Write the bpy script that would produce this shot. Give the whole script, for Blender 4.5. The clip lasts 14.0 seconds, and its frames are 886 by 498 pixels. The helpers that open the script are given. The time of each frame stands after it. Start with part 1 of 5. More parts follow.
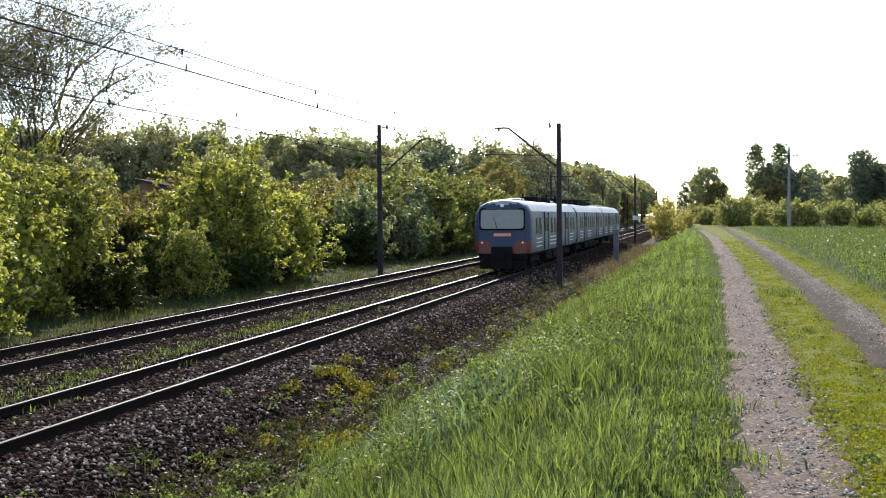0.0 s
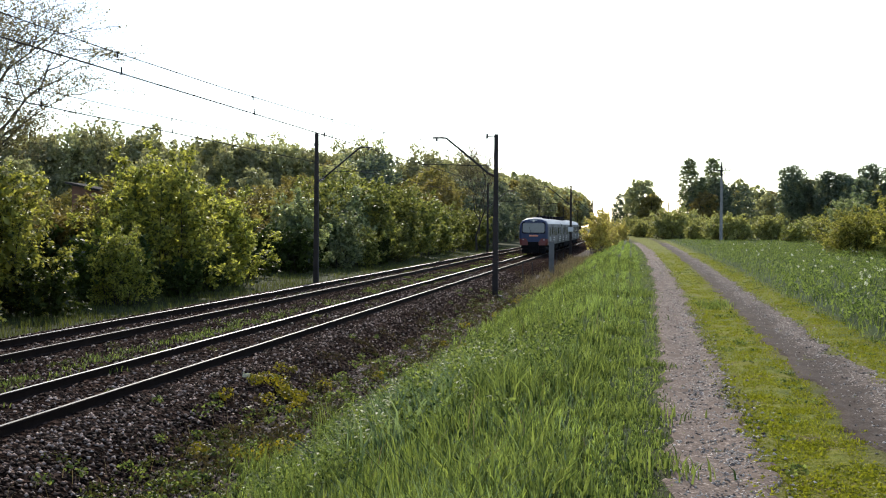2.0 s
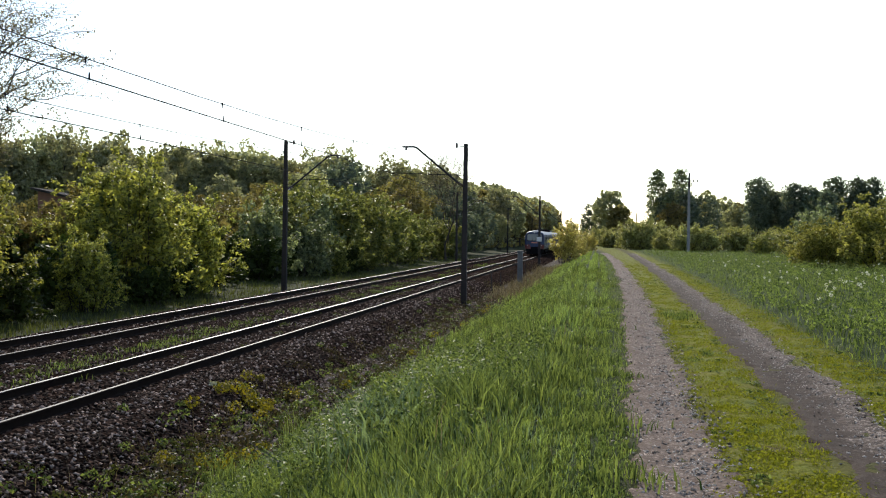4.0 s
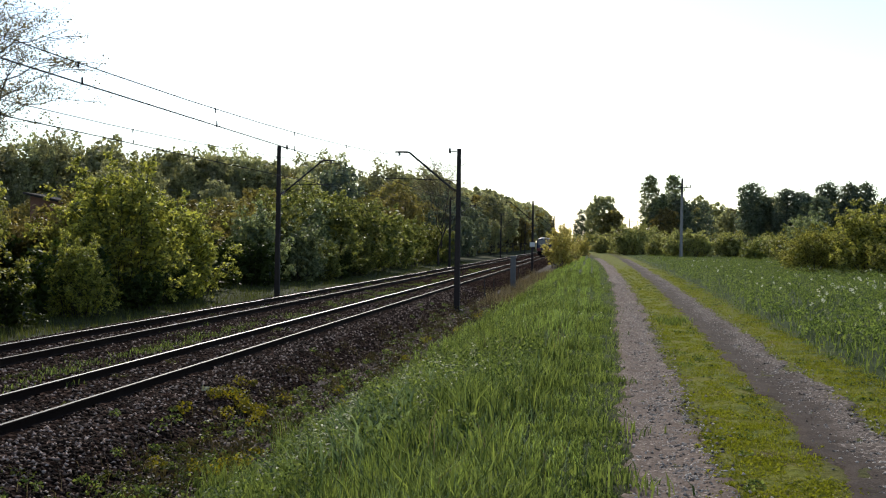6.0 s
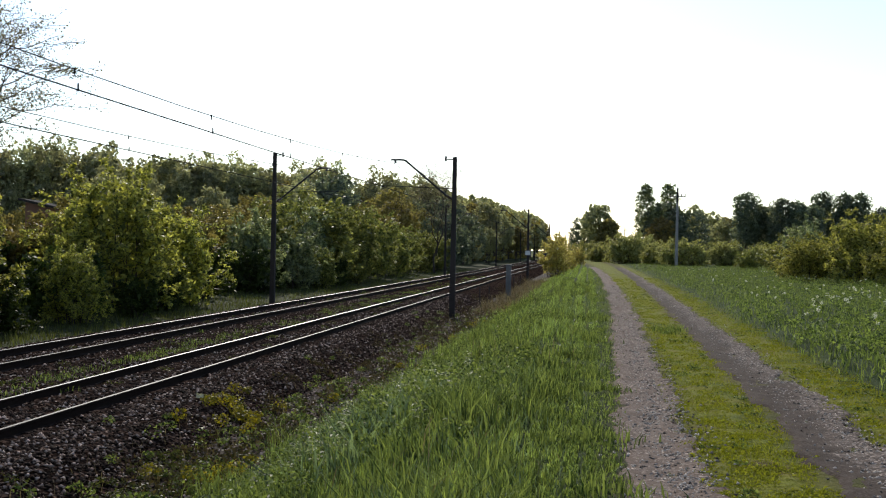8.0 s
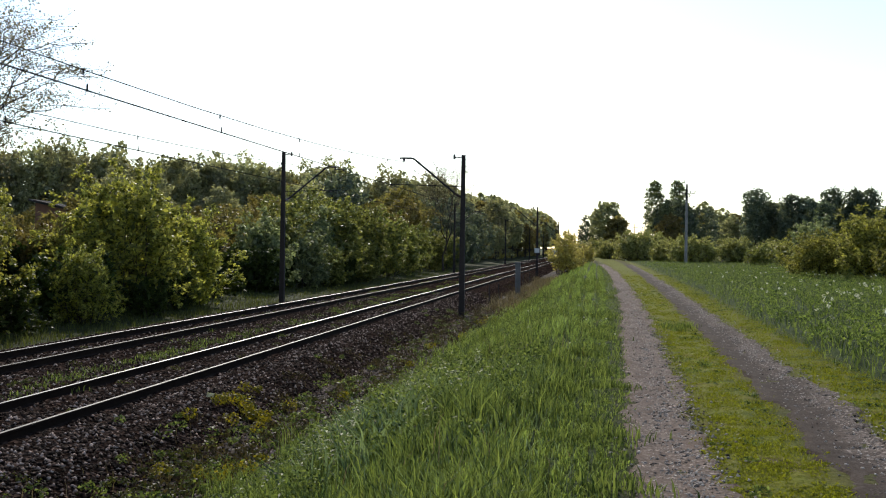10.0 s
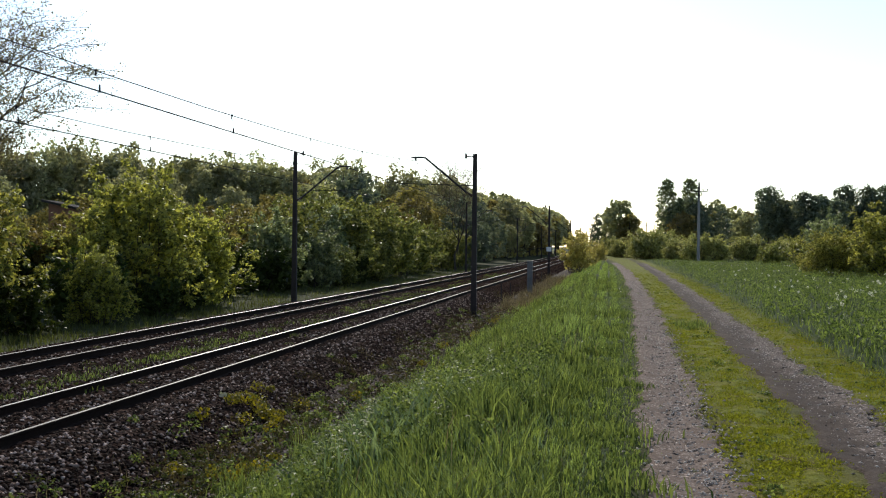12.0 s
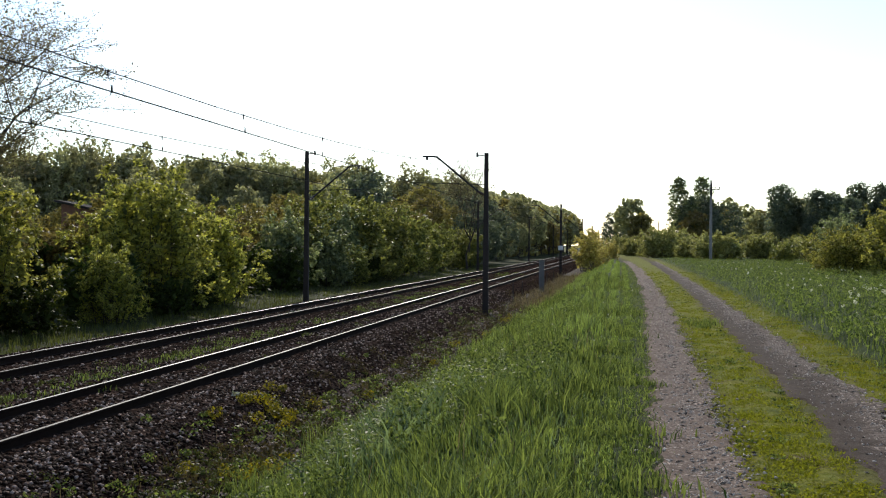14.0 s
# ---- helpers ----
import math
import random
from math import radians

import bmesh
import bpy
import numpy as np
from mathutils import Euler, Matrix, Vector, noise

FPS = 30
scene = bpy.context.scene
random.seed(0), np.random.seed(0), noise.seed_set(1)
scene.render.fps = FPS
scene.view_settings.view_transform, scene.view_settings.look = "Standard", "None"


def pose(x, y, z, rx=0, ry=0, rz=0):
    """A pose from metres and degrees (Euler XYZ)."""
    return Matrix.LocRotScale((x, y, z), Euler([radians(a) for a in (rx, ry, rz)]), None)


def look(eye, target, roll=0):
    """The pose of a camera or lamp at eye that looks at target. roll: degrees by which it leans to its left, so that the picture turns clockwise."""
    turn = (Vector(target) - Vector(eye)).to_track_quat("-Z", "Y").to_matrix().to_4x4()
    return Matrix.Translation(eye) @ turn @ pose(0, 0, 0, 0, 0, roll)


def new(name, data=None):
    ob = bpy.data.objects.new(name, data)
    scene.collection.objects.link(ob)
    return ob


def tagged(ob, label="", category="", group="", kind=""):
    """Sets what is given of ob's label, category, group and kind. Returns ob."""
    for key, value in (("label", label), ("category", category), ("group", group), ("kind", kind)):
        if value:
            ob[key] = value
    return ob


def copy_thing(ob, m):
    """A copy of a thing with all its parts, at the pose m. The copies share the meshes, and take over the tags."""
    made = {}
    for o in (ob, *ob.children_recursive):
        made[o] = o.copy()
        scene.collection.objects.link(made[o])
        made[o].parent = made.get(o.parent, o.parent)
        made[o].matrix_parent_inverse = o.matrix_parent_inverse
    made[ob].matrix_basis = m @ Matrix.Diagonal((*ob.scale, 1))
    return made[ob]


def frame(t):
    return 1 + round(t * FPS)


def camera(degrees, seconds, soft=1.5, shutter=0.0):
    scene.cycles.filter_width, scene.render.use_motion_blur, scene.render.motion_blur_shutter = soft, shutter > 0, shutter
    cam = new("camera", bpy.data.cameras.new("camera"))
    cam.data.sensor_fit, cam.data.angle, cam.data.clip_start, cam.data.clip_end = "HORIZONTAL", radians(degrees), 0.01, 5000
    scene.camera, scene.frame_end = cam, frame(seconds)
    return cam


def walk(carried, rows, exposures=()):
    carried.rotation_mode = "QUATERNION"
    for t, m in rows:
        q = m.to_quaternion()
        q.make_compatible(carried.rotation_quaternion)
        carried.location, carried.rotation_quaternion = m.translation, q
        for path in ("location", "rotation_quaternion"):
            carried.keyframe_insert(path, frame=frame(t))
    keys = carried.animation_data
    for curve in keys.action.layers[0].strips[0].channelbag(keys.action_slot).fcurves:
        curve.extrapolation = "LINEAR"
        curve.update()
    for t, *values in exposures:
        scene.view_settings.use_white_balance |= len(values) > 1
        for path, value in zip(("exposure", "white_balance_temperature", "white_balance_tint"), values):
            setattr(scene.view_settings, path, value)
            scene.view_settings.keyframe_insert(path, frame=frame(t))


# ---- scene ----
cam = camera(42.0, 14.0, soft=1.1)

# turn of the camera on its stand: seconds, yaw, pitch, roll in degrees
TURN = [
    (0, 12.404, -1.619, 0.465), (0.5, 11.517, -1.521, 0.257), (1, 10.669, -1.411, 0.018), (1.5, 9.916, -1.284, -0.175),
    (2, 9.266, -1.164, -0.385), (2.5, 8.724, -1.026, -0.537), (3, 8.304, -0.901, -0.616), (3.5, 7.967, -0.789, -0.741),
    (6, 7.385, -0.436, -0.885), (6.5, 7.340, -0.350, -0.930), (7, 7.271, -0.244, -1.003), (7.5, 7.205, -0.130, -1.079),
    (8, 7.161, -0.038, -1.135), (10.5, 7.763, -0.167, -0.722), (11, 7.893, -0.186, -0.685), (11.5, 8.035, -0.193, -0.635),
    (12, 8.202, -0.189, -0.596), (12.5, 8.351, -0.197, -0.569), (13, 8.504, -0.211, -0.526), (13.5, 8.652, -0.230, -0.491),
    (14, 8.779, -0.243, -0.437)]
EYE = (0.0, 0.0, 2.68)
walk(cam, [(t, pose(*EYE, 90 + p, r, y)) for t, y, p, r in TURN],
     exposures=[(0, 0.92), (0.5, 0.78), (1.5, 0.65), (2.5, 0.5), (3.5, 0.33), (6, 0.03), (14, 0.0)])

# ---------------------------------------------------------------- light
SUN_AZ, SUN_EL = -13.0, 29.5   # degrees from the track's way (negative: to its left), and above the horizon
world = bpy.data.worlds.new("sky")
scene.world = world
world.use_nodes = True
wn = world.node_tree
wn.nodes.clear()
sky = wn.nodes.new("ShaderNodeTexSky")
sky.sky_type, sky.sun_disc = "NISHITA", False
sky.sun_elevation, sky.sun_rotation = radians(SUN_EL), radians(SUN_AZ)
sky.air_density, sky.dust_density, sky.ozone_density = 1.0, 0.25, 2.5
wbg = wn.nodes.new("ShaderNodeBackground")
wbg.inputs["Strength"].default_value = 0.145
wout = wn.nodes.new("ShaderNodeOutputWorld")
haze = wn.nodes.new("ShaderNodeHueSaturation")   # a hazy, whitish spring sky
haze.inputs["Saturation"].default_value, haze.inputs["Value"].default_value = 0.8, 1.1
wn.links.new(sky.outputs[0], haze.inputs["Color"])
wn.links.new(haze.outputs[0], wbg.inputs[0])
wn.links.new(wbg.outputs[0], wout.inputs[0])
sun = new("sun", bpy.data.lights.new("sun", "SUN"))
sun.data.energy, sun.data.angle, sun.data.color = 3.8, radians(0.6), (1.0, 0.93, 0.82)
az, el = radians(SUN_AZ), radians(SUN_EL)
sun.matrix_world = look((math.sin(az) * math.cos(el) * 50, math.cos(az) * math.cos(el) * 50, math.sin(el) * 50), (0, 0, 0))


# ---------------------------------------------------------------- materials
def graph(name):
    m = bpy.data.materials.new(name)
    m.use_nodes = True
    nt = m.node_tree
    return m, nt, nt.nodes["Principled BSDF"]


def node(nt, kind, **values):
    n = nt.nodes.new(kind)
    for k, v in values.items():
        n.inputs[k].default_value = v
    return n


def ramp(nt, fac, stops):
    r = nt.nodes.new("ShaderNodeValToRGB")
    e = r.color_ramp.elements
    while len(e) < len(stops):
        e.new(0.5)
    for el_, (p, c) in zip(e, stops):
        el_.position, el_.color = p, (*c, 1)
    nt.links.new(fac, r.inputs[0])
    return r.outputs[0]


def noise_tex(nt, scale, detail=4.0, vec=None, rough=0.6):
    n = node(nt, "ShaderNodeTexNoise", Scale=scale, Detail=detail, Roughness=rough)
    if vec is not None:
        nt.links.new(vec, n.inputs["Vector"])
    return n.outputs["Fac"]


def mix(nt, fac, a, b, mode="MIX"):
    n = nt.nodes.new("ShaderNodeMix")
    n.data_type, n.blend_type = "RGBA", mode
    for sock, v in ((n.inputs["Factor"], fac), (n.inputs["A"], a), (n.inputs["B"], b)):
        if isinstance(v, (int, float)):
            sock.default_value = v
        elif isinstance(v, tuple):
            sock.default_value = (*v, 1)
        else:
            nt.links.new(v, sock)
    return n.outputs["Result"]


def bump(nt, bsdf, height, strength=0.4, dist=0.02):
    b = node(nt, "ShaderNodeBump", Strength=strength, Distance=dist)
    nt.links.new(height, b.inputs["Height"])
    nt.links.new(b.outputs[0], bsdf.inputs["Normal"])


def worn(name, base, dark, scale=3.0, rough=0.6, metal=0.0, grain=40.0, bumpy=0.2, dist=0.01):
    """A surface in two tones, with stains and a fine grain."""
    m, nt, b = graph(name)
    pos = nt.nodes.new("ShaderNodeTexCoord").outputs["Object"]
    big, small = noise_tex(nt, scale, 5, pos), noise_tex(nt, grain, 3, pos)
    c = ramp(nt, big, [(0.3, dark), (0.65, base)])
    c = mix(nt, 0.35, c, ramp(nt, small, [(0.3, tuple(x * 0.6 for x in base)), (0.7, tuple(min(1, x * 1.25) for x in base))]))
    nt.links.new(c, b.inputs["Base Color"])
    b.inputs["Roughness"].default_value, b.inputs["Metallic"].default_value = rough, metal
    bump(nt, b, small, bumpy, dist)
    return m


def plain(name, col, rough=0.5, metal=0.0):
    m, nt, b = graph(name)
    pos = nt.nodes.new("ShaderNodeTexCoord").outputs["Object"]
    c = mix(nt, noise_tex(nt, 6.0, 4, pos), tuple(x * 0.8 for x in col), tuple(min(1, x * 1.15) for x in col))
    nt.links.new(c, b.inputs["Base Color"])
    b.inputs["Roughness"].default_value, b.inputs["Metallic"].default_value = rough, metal
    return m


def leafy(name, young, old, through_light=0.5, gloss=0.35, tint=0.25, glow=1.5):
    """Leaves: lit on top, shining through from behind; each leaf and each plant a little different."""
    m, nt, b = graph(name)
    island = nt.nodes.new("ShaderNodeNewGeometry").outputs["Random Per Island"]
    each = nt.nodes.new("ShaderNodeObjectInfo").outputs["Random"]
    c = ramp(nt, island, [(0.0, old), (0.55, tuple((a + q) / 2 for a, q in zip(old, young))), (1.0, young)])
    hue = node(nt, "ShaderNodeHueSaturation", Saturation=1.0)
    h = nt.nodes.new("ShaderNodeMapRange")
    h.inputs["To Min"].default_value, h.inputs["To Max"].default_value = 0.5 - 0.03 * tint, 0.5 + 0.08 * tint
    nt.links.new(each, h.inputs["Value"])
    nt.links.new(h.outputs[0], hue.inputs["Hue"])
    v = nt.nodes.new("ShaderNodeMapRange")
    v.inputs["To Min"].default_value, v.inputs["To Max"].default_value = 1 - tint, 1 + tint
    nt.links.new(each, v.inputs["Value"])
    nt.links.new(v.outputs[0], hue.inputs["Value"])
    nt.links.new(c, hue.inputs["Color"])
    nt.links.new(hue.outputs[0], b.inputs["Base Color"])
    b.inputs["Roughness"].default_value = 0.5
    b.inputs["Specular IOR Level"].default_value = gloss
    tr = nt.nodes.new("ShaderNodeBsdfTranslucent")
    warm = mix(nt, 0.5, hue.outputs[0], (1.0, 0.95, 0.25), "MULTIPLY")
    bright = node(nt, "ShaderNodeHueSaturation", Saturation=1.05, Value=glow)
    nt.links.new(warm, bright.inputs["Color"])
    nt.links.new(bright.outputs[0], tr.inputs[0])
    ms = nt.nodes.new("ShaderNodeMixShader")
    ms.inputs[0].default_value = through_light
    nt.links.new(b.outputs[0], ms.inputs[1])
    nt.links.new(tr.outputs[0], ms.inputs[2])
    nt.links.new(ms.outputs[0], nt.nodes["Material Output"].inputs[0])
    return m


GRASS = leafy("grass blade", (0.35, 0.43, 0.125), (0.014, 0.03, 0.013), 0.45, 0.8, 0.1)
REED = leafy("broad grass blade", (0.27, 0.34, 0.17), (0.04, 0.07, 0.04), 0.38, 0.45, 0.05)
MOSSY = leafy("short grass", (0.28, 0.29, 0.045), (0.12, 0.135, 0.02), 0.42, 0.03, 0.1)
DRY = leafy("dry stalk", (0.26, 0.21, 0.14), (0.075, 0.058, 0.038), 0.3, 0.2, 0.1)
MEADOW = leafy("meadow leaf", (0.24, 0.29, 0.095), (0.02, 0.038, 0.016), 0.43, 0.05, 0.1)
MEADOW_HERB = leafy("meadow herb", (0.23, 0.28, 0.085), (0.016, 0.032, 0.012), 0.42, 0.06, 0.1)
WEED = leafy("olive weed leaf", (0.105, 0.12, 0.04), (0.028, 0.032, 0.014), 0.4, 0.08, 0.1)
WEED_BROWN = leafy("brown weed leaf", (0.10, 0.08, 0.04), (0.022, 0.018, 0.012), 0.3, 0.05, 0.1)
YELLOWBLOOM = leafy("yellow bloom", (0.38, 0.32, 0.04), (0.07, 0.075, 0.025), 0.36, 0.05, 0.1)
WHITEBLOOM = leafy("white seed head", (0.75, 0.75, 0.72), (0.5, 0.5, 0.46), 0.3, 0.1, 0.05)
LEAF_BRIGHT = leafy("young leaf", (0.46, 0.45, 0.13), (0.06, 0.075, 0.034), 0.5, 0.12, 0.15, 1.8)
LEAF_SPRING = leafy("small unfolding leaf", (0.27, 0.235, 0.14), (0.1, 0.085, 0.055), 0.4, 0.15, 0.1, 1.4)
LEAF_SILVER = leafy("grey-green leaf", (0.30, 0.33, 0.19), (0.07, 0.09, 0.055), 0.45, 0.2, 0.15, 1.6)
LEAF_MID = leafy("leaf", (0.32, 0.325, 0.11), (0.06, 0.075, 0.034), 0.46, 0.1, 0.2, 1.7)
# lifted blue-grey tones: haze over the far dark trees, held in the colour
LEAF_DARK = leafy("dark leaf with painted haze", (0.18, 0.21, 0.155), (0.085, 0.105, 0.085), 0.45, 0.1, 0.2)
# pale, bluish tones put the distance haze into the wood's leaf colour
LEAF_FOREST = leafy("forest leaf with painted haze", (0.38, 0.375, 0.23), (0.17, 0.175, 0.12), 0.52, 0.1, 0.2, 1.6)
LEAF_BROWN = leafy("reddish young leaf", (0.29, 0.24, 0.10), (0.11, 0.095, 0.045), 0.46, 0.1, 0.2, 1.6)
# near-black greens: the shade under and between the shrubs, put into the colour
LEAF_THICKET = leafy("thicket leaf with painted shade", (0.07, 0.095, 0.025), (0.02, 0.03, 0.009), 0.35, 0.1, 0.2)
LEAF_GOLD = leafy("golden willow leaf", (0.48, 0.42, 0.17), (0.2, 0.17, 0.08), 0.52, 0.1, 0.1, 1.9)
LEAF_HEDGE = leafy("hawthorn leaf", (0.47, 0.45, 0.14), (0.06, 0.07, 0.025), 0.45, 0.12, 0.1, 1.7)
LEAF_WILLOW = leafy("willow leaf", (0.41, 0.40, 0.185), (0.13, 0.14, 0.06), 0.48, 0.1, 0.1, 1.7)
BARK = worn("bark", (0.05, 0.038, 0.03), (0.022, 0.017, 0.014), 2.0, 0.9, 0, 25, 0.6, 0.03)
CONCRETE_DARK = worn("sooty concrete", (0.034, 0.026, 0.024), (0.014, 0.011, 0.0105), 1.5, 0.95, 0, 30, 0.3)
CONCRETE = worn("pale concrete", (0.26, 0.25, 0.245), (0.16, 0.153, 0.147), 1.2, 0.85, 0, 40, 0.25)
STEEL_DARK = worn("dark steel", (0.03, 0.028, 0.028), (0.016, 0.014, 0.013), 3, 0.7, 0.2, 50, 0.1)
WIRE = plain("wire", (0.02, 0.02, 0.022), 0.95, 0.0)
WIRE.node_tree.nodes["Principled BSDF"].inputs["Specular IOR Level"].default_value = 0.05
RAIL_RUST = worn("rusty rail web", (0.022, 0.014, 0.011), (0.012, 0.009, 0.008), 4, 0.95, 0.0, 60, 0.3)
RAIL_RUST.node_tree.nodes["Principled BSDF"].inputs["Specular IOR Level"].default_value = 0.05
RAIL_TOP = worn("polished rail head", (0.2, 0.195, 0.19), (0.15, 0.147, 0.143), 1.5, 0.5, 1.0, 20, 0.03)
RAIL_DULL = worn("dull worn rail head", (0.13, 0.12, 0.105), (0.08, 0.07, 0.06), 1.5, 0.65, 0.3, 20, 0.05)
SLEEPER = worn("grey sleeper", (0.045, 0.036, 0.031), (0.02, 0.016, 0.014), 3, 0.9, 0, 40, 0.4)
CERAMIC = plain("brown insulator", (0.06, 0.035, 0.03), 0.25)
WHITE_SIGN = plain("white enamel", (0.6, 0.6, 0.6), 0.5)
ROOF_GREY = worn("grey roofing felt", (0.05, 0.047, 0.047), (0.03, 0.028, 0.027), 1.5, 1.0, 0, 30, 0.3)
ROOF_GREY.node_tree.nodes["Principled BSDF"].inputs["Specular IOR Level"].default_value = 0.05
BRICK_WALL = worn("weathered brick wall", (0.25, 0.13, 0.09), (0.14, 0.08, 0.06), 2, 0.9, 0, 30, 0.3)


def stone_material():
    m, nt, b = graph("ballast stone")
    island = nt.nodes.new("ShaderNodeNewGeometry").outputs["Random Per Island"]
    pos = nt.nodes.new("ShaderNodeTexCoord").outputs["Object"]
    c = ramp(nt, island, [(0.0, (0.007, 0.0045, 0.004)), (0.5, (0.046, 0.029, 0.022)), (0.75, (0.15, 0.097, 0.074)), (1.0, (0.58, 0.46, 0.40))])
    c = mix(nt, 0.5, c, ramp(nt, noise_tex(nt, 1.2, 4, pos), [(0.3, (0.5, 0.42, 0.38)), (0.7, (1.0, 0.98, 0.96))]), "MULTIPLY")
    nt.links.new(c, b.inputs["Base Color"])
    b.inputs["Roughness"].default_value = 0.9
    b.inputs["Specular IOR Level"].default_value = 0.08
    return m


def bed_material():
    m, nt, b = graph("ballast bed")
    pos = nt.nodes.new("ShaderNodeTexCoord").outputs["Object"]
    vo = node(nt, "ShaderNodeTexVoronoi", Scale=16.0)
    nt.links.new(pos, vo.inputs["Vector"])
    sep = nt.nodes.new("ShaderNodeSeparateColor")
    nt.links.new(vo.outputs["Color"], sep.inputs[0])
    c = ramp(nt, sep.outputs[0], [(0.0, (0.008, 0.0056, 0.0045)), (0.6, (0.029, 0.02, 0.0165)), (1.0, (0.11, 0.077, 0.063))])
    c = mix(nt, 0.6, c, ramp(nt, noise_tex(nt, 0.7, 5, pos), [(0.3, (0.5, 0.42, 0.38)), (0.7, (1, 1, 1))]), "MULTIPLY")
    nt.links.new(c, b.inputs["Base Color"])
    b.inputs["Roughness"].default_value = 0.95
    b.inputs["Specular IOR Level"].default_value = 0.0
    bump(nt, b, vo.outputs["Distance"], 1.0, 0.05)
    return m


def ground_material():
    """Soil and low growth; the mesh's mask says where bare dirt lies."""
    m, nt, b = graph("meadow ground")
    pos = nt.nodes.new("ShaderNodeTexCoord").outputs["Object"]
    at = nt.nodes.new("ShaderNodeAttribute")
    at.attribute_name = "bare"
    green = ramp(nt, noise_tex(nt, 0.35, 6, pos), [(0.3, (0.02, 0.035, 0.009)), (0.55, (0.042, 0.066, 0.014)), (0.75, (0.068, 0.084, 0.018))])
    green = mix(nt, 0.5, green, ramp(nt, noise_tex(nt, 14, 4, pos), [(0.35, (0.45, 0.5, 0.4)), (0.7, (1, 1, 1))]), "MULTIPLY")
    dirt = ramp(nt, noise_tex(nt, 2.5, 6, pos), [(0.3, (0.03, 0.022, 0.017)), (0.7, (0.07, 0.053, 0.04))])
    mo = nt.nodes.new("ShaderNodeAttribute")
    mo.attribute_name = "trodden"
    short = ramp(nt, noise_tex(nt, 1.1, 6, pos), [(0.3, (0.08, 0.095, 0.012)), (0.45, (0.16, 0.175, 0.017)), (0.58, (0.19, 0.18, 0.02)), (0.7, (0.13, 0.1, 0.035))])
    short = mix(nt, 0.6, short, ramp(nt, noise_tex(nt, 22, 5, pos), [(0.35, (0.35, 0.38, 0.3)), (0.65, (1, 1, 1))]), "MULTIPLY")
    green = mix(nt, mo.outputs["Fac"], green, short)
    c = mix(nt, at.outputs["Fac"], green, dirt)
    nt.links.new(c, b.inputs["Base Color"])
    b.inputs["Roughness"].default_value = 0.95
    b.inputs["Specular IOR Level"].default_value = 0.06
    bump(nt, b, noise_tex(nt, 9, 6, pos), 0.8, 0.06)
    return m


def path_material(name="gravelly dirt", tone=1.0, grit_share=0.9, one_side=False):
    m, nt, b = graph(name)
    pos = nt.nodes.new("ShaderNodeTexCoord").outputs["Object"]
    vo = node(nt, "ShaderNodeTexVoronoi", Scale=42.0)
    nt.links.new(pos, vo.inputs["Vector"])
    sep = nt.nodes.new("ShaderNodeSeparateColor")
    nt.links.new(vo.outputs["Color"], sep.inputs[0])
    grit = ramp(nt, sep.outputs[0], [(0.0, (0.05, 0.042, 0.038)), (0.6, (0.125, 0.108, 0.099)), (0.9, (0.2, 0.18, 0.168)), (1.0, (0.42, 0.39, 0.37))])
    soil = ramp(nt, noise_tex(nt, 1.6, 6, pos), [(0.3, (0.06, 0.047, 0.04)), (0.7, (0.125, 0.104, 0.092))])
    c = mix(nt, ramp(nt, noise_tex(nt, 3.0, 5, pos), [(0.35, (0.1 * grit_share,) * 3), (0.65, (grit_share,) * 3)]), soil, grit)
    c = mix(nt, 1.0, c, (tone * 1.16, tone * 1.0, tone * 0.87), "MULTIPLY")
    if one_side:   # loose pale gravel lies along one side of the rut
        at = nt.nodes.new("ShaderNodeAttribute")
        at.attribute_name = "gravel"
        c = mix(nt, at.outputs["Fac"], c, mix(nt, 1.0, grit, (1.0, 0.88, 0.78), "MULTIPLY"))
    nt.links.new(c, b.inputs["Base Color"])
    b.inputs["Roughness"].default_value = 0.95
    b.inputs["Specular IOR Level"].default_value = 0.08
    bump(nt, b, vo.outputs["Distance"], 0.5, 0.012)
    return m


PEBBLE = leafy("pale pebble", (0.62, 0.54, 0.47), (0.06, 0.048, 0.042), 0.0, 0.0, 0.05)
STONE, BED, GROUND, PATH_DIRT = stone_material(), bed_material(), ground_material(), path_material("gravelly dirt", 1.25, 0.95)
PATH_SOIL = path_material("brown dusty soil", 0.55, 0.35, True)


# ---------------------------------------------------------------- mesh tools
def part(name, bm, material, parent=None, label="", smooth=False):
    """Links a bmesh as one object, under a thing or a part."""
    me = bpy.data.meshes.new(name)
    bm.to_mesh(me)
    bm.free()
    for mt in (material if isinstance(material, (list, tuple)) else [material]):
        me.materials.append(mt)
    if smooth:
        me.shade_smooth()
    ob = new(name, me)
    ob.parent = parent
    return tagged(ob, label) if label else ob


def mesh_part(name, verts, faces, material, parent=None, label="", smooth=False):
    """The same from arrays: verts (n, 3), faces (m, k), all faces with k corners."""
    me = bpy.data.meshes.new(name)
    faces = np.asarray(faces)
    k = faces.shape[1]
    me.vertices.add(len(verts))
    me.vertices.foreach_set("co", np.asarray(verts, np.float32).ravel())
    me.loops.add(faces.size)
    me.loops.foreach_set("vertex_index", faces.ravel().astype(np.int32))
    me.polygons.add(len(faces))
    me.polygons.foreach_set("loop_start", np.arange(0, faces.size, k, dtype=np.int32))
    me.update(calc_edges=True)
    me.materials.append(material)
    if smooth:
        me.shade_smooth()
    ob = new(name, me)
    ob.parent = parent
    return tagged(ob, label) if label else ob


